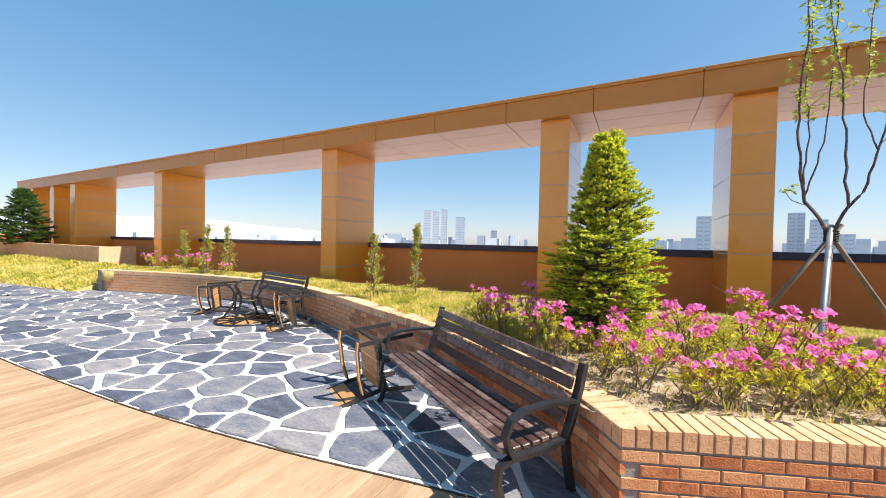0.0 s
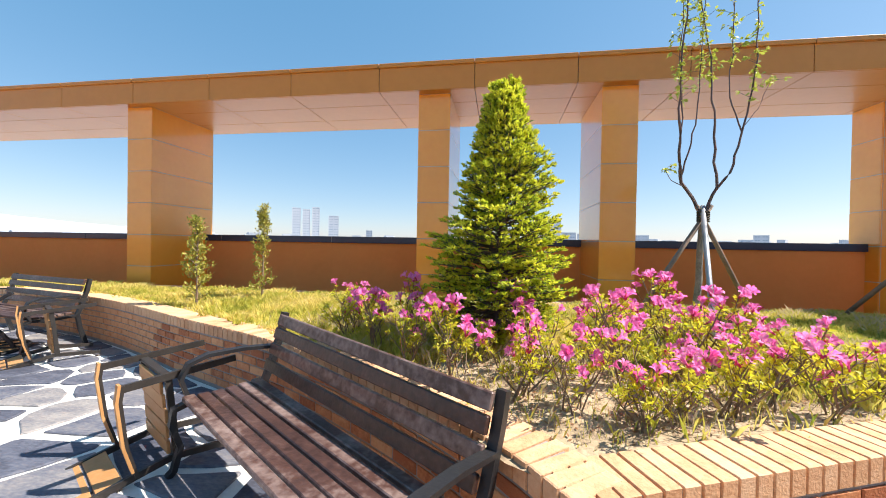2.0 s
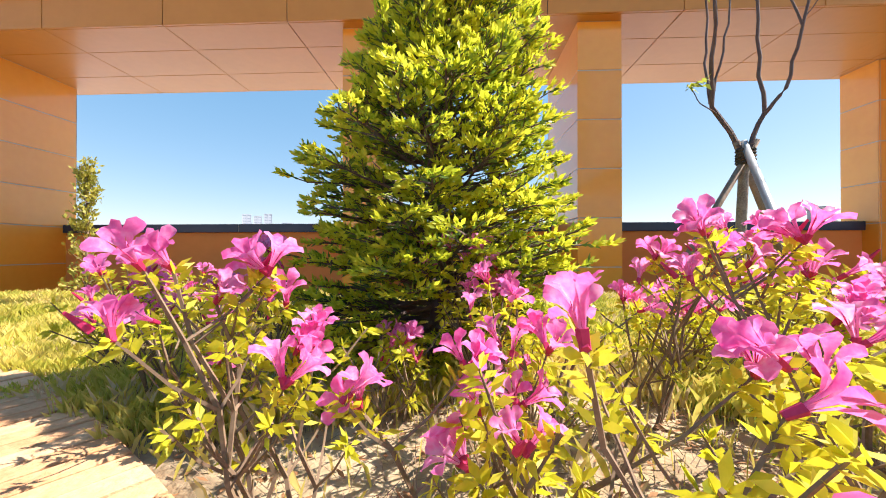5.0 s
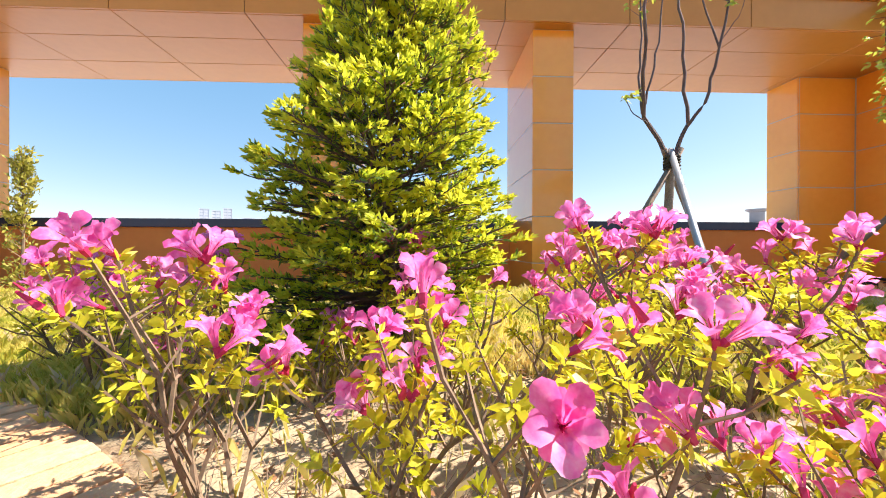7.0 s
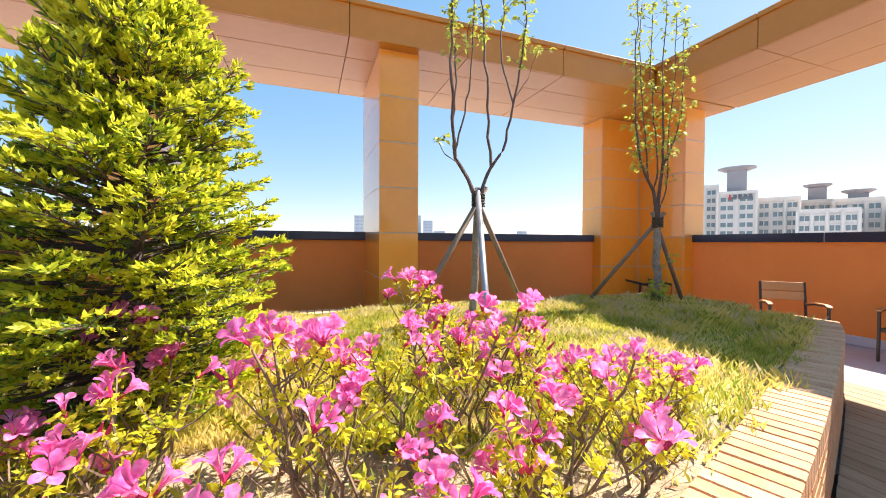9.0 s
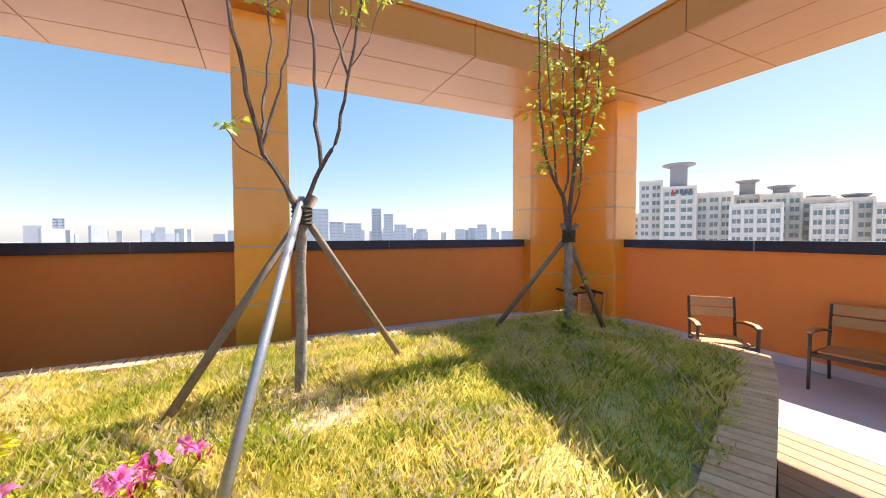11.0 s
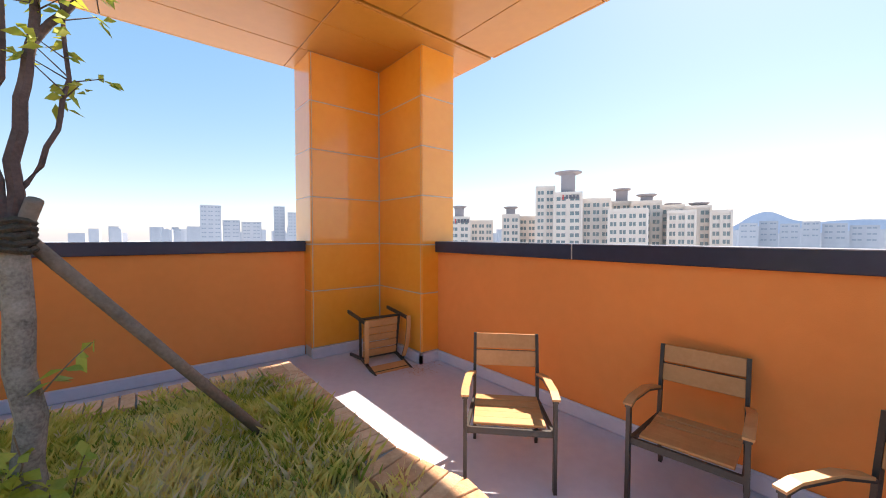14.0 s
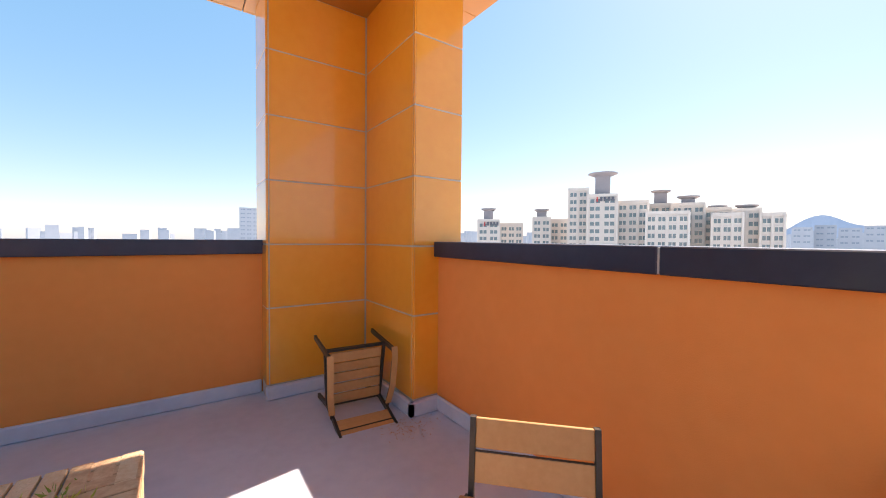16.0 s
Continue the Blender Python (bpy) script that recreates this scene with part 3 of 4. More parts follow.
grass("lawn_grass", 200000, -2.0, 5.9, 2.7, 7.1, 0.035, 0.14, 0.0012, "yellow-green uneven lawn grass in the bed", lawn)
grass("straw_blades", 14000, -1.5, 5.9, 3.0, 7.1, 0.06, 0.17, 0.0011, "dry straw blades among the lawn grass", lambda x, y: lawn(x, y) and noise.noise((x * 2.6, y * 2.6, 17)) > 0.05, STRAW)
grass("green_tufts", 30000, 1.0, 5.9, 3.4, 7.1, 0.05, 0.13, 0.0011, "dark green tufts among the lawn grass", lambda x, y: lawn(x, y) and noise.noise((x * 3.1, y * 3.1, 31)) > -0.1, TUFT)
grass("far_lawn_grass", 40000, -12.8, -2.0, 4.6, 7.2, 0.06, 0.16, 0.005, "yellow-green lawn grass further along the bed", lawn)


# ---- benches ----
def bench(p, q, tilt=0.0):
    """A park bench with cast iron ends; p and q are the tops of its back."""
    a, b = Vector(p), Vector(q)
    u = (b - a)
    L = u.length
    root = new("park_bench")
    tagged(root, "dark brown slatted bench with black iron ends", "bench", "benches along the planter")
    root.matrix_world = Matrix.Translation((a.x, a.y, 0)) @ Matrix.Rotation(math.atan2(u.y, u.x), 4, "Z") @ Matrix.Translation((0, 0, -0.5 * L * math.sin(tilt))) @ Matrix.Rotation(-tilt, 4, "Y")
    # local: x along the bench, +y to the front
    for i in range(6):
        s = Shape()
        y = 0.17 + i * 0.076
        s.box(0.02, L - 0.02, y, y + 0.062, 0.405 - 0.012 * math.sin(i / 5 * math.pi), 0.435 - 0.012 * math.sin(i / 5 * math.pi), 0, c=0.005)
        s.ob("seat_slat", BENCHW, parent=root)
    for z in (0.515, 0.615, 0.715, 0.80):
        s = Shape()
        y = 0.02 + (0.84 - z) * 0.30
        m = Matrix.Translation((0, y, z)) @ Matrix.Rotation(radians(16), 4, "X")
        s.box(0.02, L - 0.02, 0.0, 0.028, -0.036, 0.036, 0, m, c=0.005)
        s.ob("back_slat", BENCHW, parent=root)
    for x in (0.0, L):
        s = Shape()
        side = (1, 0, 0)
        s.bar([(x, 0.0, 0.845), (x, 0.03, 0.70), (x, 0.09, 0.50), (x, 0.13, 0.40), (x, 0.10, 0.22), (x, 0.03, -0.03)], 0.045, 0.04, side)
        s.bar([(x, 0.12, 0.39), (x, 0.35, 0.375), (x, 0.56, 0.385), (x, 0.645, 0.36), (x, 0.655, 0.27), (x, 0.61, 0.13), (x, 0.64, 0.0), (x, 0.67, -0.03)], 0.045, 0.03, side)
        s.bar([(x, 0.05, 0.62), (x, 0.28, 0.645), (x, 0.48, 0.645), (x, 0.58, 0.61), (x, 0.615, 0.53), (x, 0.59, 0.45), (x, 0.56, 0.39)], 0.05, 0.022, side)
        s.ob("iron_end", IRON, parent=root)
    s = Shape()
    s.tube([(0, 0.36, 0.33), (L, 0.36, 0.33)], 0.012)
    s.ob("stretcher", IRON, parent=root)
    return root


bench((0.345, 2.993, 0), (-1.165, 3.935, 0), radians(2.2))
bench((-4.95, 5.60, 0), (-6.72, 5.97, 0))


# ---- chairs ----
def armchair():
    """A steel garden armchair with tan slats. Local: +y to the front, on the floor."""
    root = new("garden_armchair")
    tagged(root, "dark steel garden armchair with tan wooden slats", "chair", "garden chairs")
    s = Shape()
    for x in (-0.245, 0.245):
        k = 1 if x > 0 else -1
        s.bar([(x * 0.95, -0.30, 0.0), (x * 0.95, -0.235, 0.36), (x * 0.95, -0.265, 0.58), (x * 0.95, -0.31, 0.83)], 0.022, 0.038, (1, 0, 0))
        s.bar([(x + 0.03 * k, 0.27, 0.0), (x + 0.03 * k, 0.265, 0.575)], 0.022, 0.04, (1, 0, 0))
        s.bar([(x + 0.03 * k, 0.285, 0.57), (x + 0.03 * k, 0.20, 0.587), (x + 0.02 * k, -0.06, 0.575), (x * 0.97, -0.26, 0.535)], 0.036, 0.018, (1, 0, 0))
        s.bar([(x * 0.97, -0.235, 0.345), (x + 0.02 * k, 0.265, 0.365)], 0.022, 0.035, (1, 0, 0))
    s.bar([(-0.275, 0.255, 0.36), (0.275, 0.255, 0.36)], 0.022, 0.04, (0, 1, 0))
    s.bar([(-0.235, -0.235, 0.345), (0.235, -0.235, 0.345)], 0.022, 0.03, (0, 1, 0))
    s.bar([(-0.23, -0.283, 0.70), (0.23, -0.283, 0.70)], 0.012, 0.016, (0, 1, 0))
    s.ob("frame", CHAIRF, parent=root)
    for i in range(5):
        s = Shape()
        y = -0.215 + i * 0.093
        s.box(-0.225, 0.225, y, y + 0.082, 0.362 + 0.004 * abs(i - 2) + 0.003 * i, 0.380 + 0.004 * abs(i - 2) + 0.003 * i, 0, c=0.003)
        s.ob("seat_slat", CHAIRW, parent=root)
    for z in (0.595, 0.718):
        s = Shape()
        m = Matrix.Translation((0, -0.263 - (z - 0.6) * 0.2, z)) @ Matrix.Rotation(radians(11), 4, "X")
        s.box(-0.222, 0.222, -0.009, 0.009, -0.0, 0.112, 0, m, c=0.003)
        s.ob("back_slat", CHAIRW, parent=root)
    for k in (-1, 1):
        s = Shape()
        s.bar([(0.276 * k, 0.295, 0.586), (0.276 * k, 0.20, 0.603), (0.268 * k, -0.05, 0.591), (0.246 * k, -0.22, 0.555)], 0.05, 0.014, (1, 0, 0))
        s.ob("armrest", CHAIRW, parent=root)
    return root


def facing(x, y, fx, fy):
    """Upright at x, y, facing along fx, fy."""
    return Matrix.Translation((x, y, 0)) @ Matrix.Rotation(math.atan2(fy, fx) - math.pi / 2, 4, "Z")


def on_back(x, y, fx, fy):
    """Tipped over on its back; fx, fy is where its legs point."""
    return Matrix.Translation((x, y, 0.31)) @ Matrix.Rotation(math.atan2(fy, fx) - math.pi / 2, 4, "Z") @ Matrix.Rotation(radians(94), 4, "X") @ Matrix.Translation((0, 0, -0.42))


chair = armchair()
chair.matrix_basis = facing(6.87, 5.70, -0.72, -0.69)
copy_thing(chair, facing(7.46, 4.77, -0.985, -0.12))
copy_thing(chair, facing(7.02, 3.93, -0.93, 0.36))


def fallen(m):
    return tagged(copy_thing(chair, m), "dark steel garden armchair with tan slats, tipped on its back")


fallen(on_back(-1.80, 3.50, 0.5, 0.86))
fallen(on_back(-4.72, 4.95, 0.5, 0.86))
fallen(on_back(-7.1, 5.05, 0.7, 0.7))
fallen(on_back(7.22, 8.03, 0.08, 1.0))

# ---- round table, upside down ----
root = tagged(new("round_table"), "round slatted table lying upside down, curved iron legs in the air", "table")
root.matrix_world = Matrix.Translation((-5.85, 4.95, 0))
s = Shape()
R = 0.52
ring = [(R * math.cos(k * math.tau / 40), R * math.sin(k * math.tau / 40), 0.02) for k in range(41)]
s.tube(ring, 0.02, sides=6)
for k in range(6):
    a = k * math.pi / 6
    s.bar([(-R * math.cos(a), -R * math.sin(a), 0.036), (R * math.cos(a), R * math.sin(a), 0.036)], 0.014, 0.02, (-math.sin(a), math.cos(a), 0))
s.ob("rim", IRON, parent=root)
s = Shape()
for k in range(11):
    y = -0.45 + k * 0.09
    w = math.sqrt(max(0.01, 0.49 ** 2 - y * y))
    s.box(-w, w, y - 0.041, y + 0.041, 0.004, 0.02, c=0.002)
s.ob("table_top", CHAIRW, parent=root)
for k in range(4):
    a = k * math.pi / 2 + 0.5
    ca, sa = math.cos(a), math.sin(a)
    s = Shape()
    s.bar([(ca * r, sa * r, z) for r, z in ((0.44, 0.03), (0.36, 0.16), (0.22, 0.34), (0.20, 0.46), (0.28, 0.60), (0.42, 0.70))], 0.03, 0.03, (-sa, ca, 0))
    s.ob("leg", IRON, parent=root)
s = Shape()
s.tube([(0.215 * math.cos(k * math.tau / 20), 0.215 * math.sin(k * math.tau / 20), 0.40) for k in range(21)], 0.012)
s.ob("ring", IRON, parent=root)


# ---- leaf clouds ----
def leaf_quads(centres, dirs, length, width, droop=0.0):
    """Pointed leaves: four-cornered, one at each centre along each direction."""
    c, d = np.asarray(centres, float), np.asarray(dirs, float)
    d /= np.linalg.norm(d, axis=1)[:, None] + 1e-9
    r = rng.normal(size=c.shape)
    side = np.cross(d, r)
    side /= np.linalg.norm(side, axis=1)[:, None] + 1e-9
    L = length * rng.uniform(0.65, 1.25, len(c))[:, None]
    W = width * rng.uniform(0.7, 1.2, len(c))[:, None]
    tip = c + d * L
    tip[:, 2] -= droop * L[:, 0]
    return np.stack([c, c + d * L * 0.5 + side * W, tip, c + d * L * 0.5 - side * W], axis=1)


def sway(a, b, n, amount):
    """A slightly crooked line from a to b."""
    a, b = Vector(a), Vector(b)
    out = []
    for i in range(n + 1):
        t = i / n
        p = a.lerp(b, t)
        k = math.sin(t * math.pi) if 0 < i < n else 0
        out.append(p + Vector((rnd(-1, 1), rnd(-1, 1), rnd(-0.5, 0.5))) * amount * k)
    return out


# ---- fir ----
def fir(x, y, z, h, radius, name, label, branches, old, young, bark, size=1.0, dense=9):
    """A young fir: ragged tiers of branches, dark old needles inside and bright tufts of new growth at the tips."""
    root = tagged(new(name), label, "tree")
    root.location = (x, y, z)
    s, tw = Shape(), Shape()
    s.tube(sway((0, 0, -0.1), (0.05, -0.04, h * 0.97), 9, 0.02), 0.042, 0.007, 8)
    C, D, C2, D2 = [], [], [], []
    for i in range(branches):
        t = (i + random.random()) / branches
        f = 0.06 + 0.92 * t
        az = i * 2.399 + rnd(-0.4, 0.4)
        lobe = 0.80 + 0.42 * noise.noise((math.cos(az) * 1.6, math.sin(az) * 1.6, f * 7.0)) + rnd(-0.14, 0.12)
        reach = radius * (1 - f) ** 0.86 * min(1.0, 0.62 + 2.2 * f) * min(1.02, max(0.4, lobe)) + 0.03
        a = Vector((0.05 * f, -0.04 * f, h * f))
        up = -0.02 + 0.95 * f ** 1.6 + rnd(-0.1, 0.22)
        b = a + Vector((math.cos(az), math.sin(az), up)) * reach
        tw.tube(sway(a, b, 4, reach * 0.05), 0.010 * (1.15 - t), 0.0025, 4)
        out = (b - a).normalized()
        side = Vector((-out.y, out.x, 0)).normalized()
        m = int(4 + 9 * reach / radius)
        for k in range(m):
            u = 0.30 + 0.72 * (k + random.random()) / m
            p = a.lerp(b, min(u, 1.0))
            spray = (0.07 + 0.10 * (1 - u)) * rnd(0.6, 1.35) * (0.7 + 0.5 * reach / radius)
            d = (out * 0.85 + side * (1 if k % 2 else -1) * rnd(0.3, 1.0) + Vector((0, 0, rnd(-0.15, 0.35)))).normalized()
            q = p + d * spray
            tw.tube([p, q], 0.003, 0.0015, 3)
            for j in range(dense):
                C.append(p.lerp(q, (j + 0.5) / dense))
                D.append(d + Vector((rnd(-1, 1), rnd(-1, 1), rnd(-0.6, 0.7))) * 0.9)
            if random.random() < 0.5 + 0.5 * u:
                for e in (Vector((0, 0, 0)), side * 0.022 * size - d * 0.018 * size, side * -0.022 * size - d * 0.018 * size):
                    for j in range(dense):
                        C2.append(q + e + d * rnd(-0.018, 0.02) * size)
                        D2.append(d + Vector((rnd(-1, 1), rnd(-1, 1), rnd(-0.5, 0.9))) * 0.8)
    for j in range(60):
        C2.append(Vector((0.05, -0.04, h * rnd(0.95, 1.0))))
        D2.append(Vector((rnd(-1, 1), rnd(-1, 1), rnd(0.3, 1.6))))
    s.ob("trunk", bark, parent=root, smooth=True)
    tw.ob("branch", bark, parent=root)
    blob(leaf_quads(C, D, 0.034 * size, 0.0048 * size), 0, "old_needles", old, parent=root)
    blob(leaf_quads(C2, D2, 0.032 * size, 0.0062 * size), 0, "new_growth", young, parent=root)
    return root


fir(0.32, 4.56, 0.58, 2.04, 0.71, "fir_tree", "young fir with dark inner needles and bright yellow-green tips", 400, FIROLD, FIR, BARK)
fir(-24.4, 6.6, 0.95, 2.6, 1.35, "fir_tree", "dark green young fir at the terrace end", 240, FIROLD, FIRFAR, BARK, 2.8, 5)


# ---- narrow thuja shrubs ----
def thuja(x, y, h, r):
    root = tagged(new("thuja_shrub"), "narrow yellow-green thuja shrub on the lawn", "shrub", "thuja shrubs")
    root.location = (x, y, bed_height(x, y))
    s = Shape()
    s.tube(sway((0, 0, -0.05), (0, 0, h * 0.9), 6, 0.02), 0.016, 0.004, 6)
    C, D = [], []
    for i in range(80):
        t = random.random() ** 0.8
        zz = h * (0.12 + 0.86 * t)
        rr = r * (1 - 0.72 * t) * rnd(0.4, 1.1)
        a = rnd(0, math.tau)
        p, q = Vector((0, 0, zz - 0.06)), Vector((math.cos(a) * rr, math.sin(a) * rr, zz + 0.04))
        s.tube([p, q], 0.004, 0.002, 3)
        for j in range(16):
            C.append(p.lerp(q, rnd(0.4, 1.1)) + Vector((rnd(-1, 1), rnd(-1, 1), rnd(-1, 1))) * 0.03)
            D.append((rnd(-1, 1), rnd(-1, 1), rnd(0.1, 1.4)))
    s.ob("stem", TWIG, parent=root)
    blob(leaf_quads(C, D, 0.045, 0.011), 0, "foliage", THUJA, parent=root)


for x, y, h, r in ((-3.33, 5.55, 1.10, 0.20), (-2.82, 6.1, 1.28, 0.17), (-9.95, 6.55, 1.35, 0.24), (-11.0, 6.5, 1.15, 0.26), (-9.1, 6.6, 1.3, 0.25)):
    thuja(x, y, h, r)


# ---- staked trees ----
def staked_tree(base, tie, limbs, stakes, label, trunk_mat, leaf_n, trunk_r=0.035):
    """base and tie: the trunk's foot and the tied point; limbs: lists of points; stakes: feet and whether of steel."""
    root = tagged(new("young_tree"), label, "tree")
    o = Vector(base)
    root.location = o
    s = Shape()
    s.tube([Vector(p) - o for p in sway(o - Vector((0, 0, 0.1)), tie, 7, 0.012)], trunk_r, trunk_r * 0.85, 8)
    s.ob("trunk", trunk_mat, parent=root, smooth=True)
    s = Shape()
    C, D = [], []
    for pts, r0, r1, leafy in limbs:
        line = []
        for p, q in zip(pts, pts[1:]):
            line += sway(p, q, 4, 0.035 * min(0.5, (Vector(q) - Vector(p)).length))[:-1]
        line.append(Vector(pts[-1]))
        line = [Vector(p) - o for p in line]
        s.tube(line, r0 * 0.64, r1 * 0.9, 6)
        n = len(line)
        for i in range(n):
            if i / n < 1 - leafy:
                continue
            for k in range(leaf_n):
                a = rnd(0, math.tau)
                p = line[i] + (line[min(i + 1, n - 1)] - line[i]) * random.random()
                if k % 3 == 0:
                    tipv = p + Vector((math.cos(a) * 0.09, math.sin(a) * 0.09, rnd(-0.02, 0.09)))
                    s.tube([p, tipv], 0.003, 0.0015, 3)
                    p = tipv
                for j in range(4):
                    C.append(p + Vector((rnd(-1, 1), rnd(-1, 1), rnd(-1, 1))) * 0.02)
                    D.append((math.cos(a) + rnd(-0.8, 0.8), math.sin(a) + rnd(-0.8, 0.8), rnd(-0.7, 0.6)))
    s.ob("branch", BARK, parent=root)
    blob(leaf_quads(C, D, 0.048, 0.0135, 0.25), 0, "foliage", YLEAF, parent=root)
    tv = Vector(tie)
    s = Shape()
    for k in range(5):
        s.tube([tv + Vector((0.05 * math.cos(i * math.tau / 10), 0.05 * math.sin(i * math.tau / 10), -0.09 + 0.022 * k + 0.006 * math.sin(i * 2 + k))) - o for i in range(11)], 0.011, sides=5)
    s.ob("tie", ROPE, parent=root)
    for i, (foot, steel) in enumerate(stakes):
        foot = Vector(foot)
        d = (tv - foot).normalized()
        a = i * 2.1
        top = tv + Vector((math.cos(a) * 0.035, math.sin(a) * 0.035, 0)) + d * 0.08
        st = Shape()
        st.tube([foot - d * 0.1 - o, foot.lerp(top, 0.5) - o, top - o], 0.024 if not steel else 0.023, 0.022 if not steel else 0.023, 10)
        tagged(st.ob("stake", STEELPOLE if steel else STAKE, smooth=True, parent=root), "grey steel prop" if steel else "weathered wooden prop")
    return root


staked_tree((2.34, 5.68, 0.62), (2.36, 5.60, 1.745), [
    ([(2.36, 5.60, 1.72), (2.16, 5.63, 2.05), (2.11, 5.56, 2.25), (2.03, 5.40, 2.6), (2.02, 5.36, 3.1), (2.08, 5.4, 3.75), (2.06, 5.4, 4.35)], 0.028, 0.005, 0.45),
    ([(2.15, 5.63, 2.08), (2.17, 5.72, 2.4), (2.22, 5.76, 2.75), (2.18, 5.78, 3.3), (2.24, 5.8, 4.2)], 0.017, 0.004, 0.5),
    ([(2.15, 5.64, 2.08), (2.26, 5.66, 2.45), (2.32, 5.68, 2.85), (2.36, 5.70, 3.5), (2.40, 5.7, 4.3)], 0.014, 0.004, 0.5),
    ([(2.36, 5.60, 1.72), (2.47, 5.58, 1.99), (2.44, 5.60, 2.5), (2.42, 5.62, 3.0), (2.36, 5.64, 3.6), (2.30, 5.66, 4.2)], 0.025, 0.004, 0.45),
    ([(2.46, 5.58, 1.97), (2.54, 5.50, 2.12), (2.60, 5.46, 2.45), (2.68, 5.44, 2.9), (2.72, 5.44, 3.5), (2.70, 5.45, 4.3)], 0.020, 0.004, 0.5),
    ([(2.61, 5.46, 2.5), (2.52, 5.50, 2.85), (2.56, 5.55, 3.4), (2.60, 5.55, 4.2)], 0.012, 0.004, 0.6),
    ([(2.19, 5.62, 2.0), (2.05, 5.58, 2.06), (1.98, 5.56, 2.16)], 0.007, 0.003, 0.2),
    ([(2.62, 5.46, 2.55), (2.72, 5.42, 2.7), (2.80, 5.38, 2.95)], 0.006, 0.002, 0.2)],
    [((1.66, 5.50, 0.6), False), ((3.12, 6.05, 0.62), False), ((1.98, 4.60, 0.58), True)],
    "bare young tree with sparse yellow-green leaves, propped by poles", PALEBARK, 6)
staked_tree((4.65, 5.80, 0.62), (4.62, 5.77, 1.62), [
    ([(4.61, 5.77, 1.60), (4.58, 5.77, 1.79), (4.55, 5.77, 1.92), (4.47, 5.77, 2.03), (4.37, 5.77, 2.19), (4.32, 5.77, 2.37), (4.26, 5.76, 2.8), (4.24, 5.75, 3.3), (4.28, 5.75, 4.0)], 0.036, 0.004, 0.6),
    ([(4.47, 5.77, 2.03), (4.46, 5.78, 2.26), (4.45, 5.79, 2.5), (4.40, 5.82, 3.1), (4.42, 5.84, 3.9)], 0.016, 0.004, 0.7),
    ([(4.55, 5.77, 1.92), (4.61, 5.78, 2.06), (4.61, 5.79, 2.35), (4.59, 5.82, 2.8), (4.56, 5.84, 3.3), (4.60, 5.85, 4.0)], 0.018, 0.004, 0.65),
    ([(4.62, 5.77, 1.60), (4.65, 5.77, 2.0), (4.68, 5.77, 2.19), (4.69, 5.77, 2.51), (4.68, 5.78, 3.1), (4.72, 5.78, 4.0)], 0.034, 0.004, 0.6),
    ([(4.68, 5.77, 2.18), (4.77, 5.77, 2.33), (4.87, 5.77, 2.56), (4.97, 5.78, 2.85), (5.02, 5.8, 3.3), (5.06, 5.82, 3.9)], 0.020, 0.004, 0.75),
    ([(4.63, 5.77, 1.68), (4.73, 5.77, 1.92), (4.76, 5.77, 2.09), (4.76, 5.77, 2.54), (4.84, 5.77, 3.1), (4.86, 5.77, 3.9)], 0.014, 0.004, 0.75)],
    [((4.25, 6.42, 0.62), False), ((5.36, 6.02, 0.62), False)],
    "young tree with upright shoots and fresh leaves, propped by poles", PALEBARK, 4, 0.042)


# leafy shoots at the foot of the second tree
root = tagged(new("tree_sucker"), "fresh green shoots at the foot of the tree", "shrub")
root.location = (4.65, 5.78, 0.6)
s, C, D = Shape(), [], []
for k in range(12):
    a = rnd(2.4, 4.6) if k < 9 else rnd(-1.2, 0.4)
    reach, top = rnd(0.06, 0.20), rnd(0.14, 0.42) if k < 9 else rnd(0.12, 0.24)
    q = Vector((math.cos(a) * reach, math.sin(a) * reach, top))
    s.tube(sway((0.03 * math.cos(a), 0.03 * math.sin(a), -0.03), q, 4, 0.02), 0.004, 0.002, 4)
    for j in range(15):
        C.append(q * rnd(0.35, 1.0))
        D.append((rnd(-1, 1), rnd(-1, 1), rnd(-0.7, 0.5)))
shoot = sway((0.02, -0.02, 0.46), (0.15, -0.06, 0.62), 4, 0.015)
s.tube(shoot, 0.003, 0.0015, 4)
for j in range(9):
    C.append(shoot[1 + j % 4])
    D.append((rnd(-1, 1), rnd(-1, 1), rnd(-0.8, 0.4)))
s.ob("stem", TWIG, parent=root)
blob(leaf_quads(C, D, 0.062, 0.019, 0.2), 0, "foliage", YLEAF, parent=root)


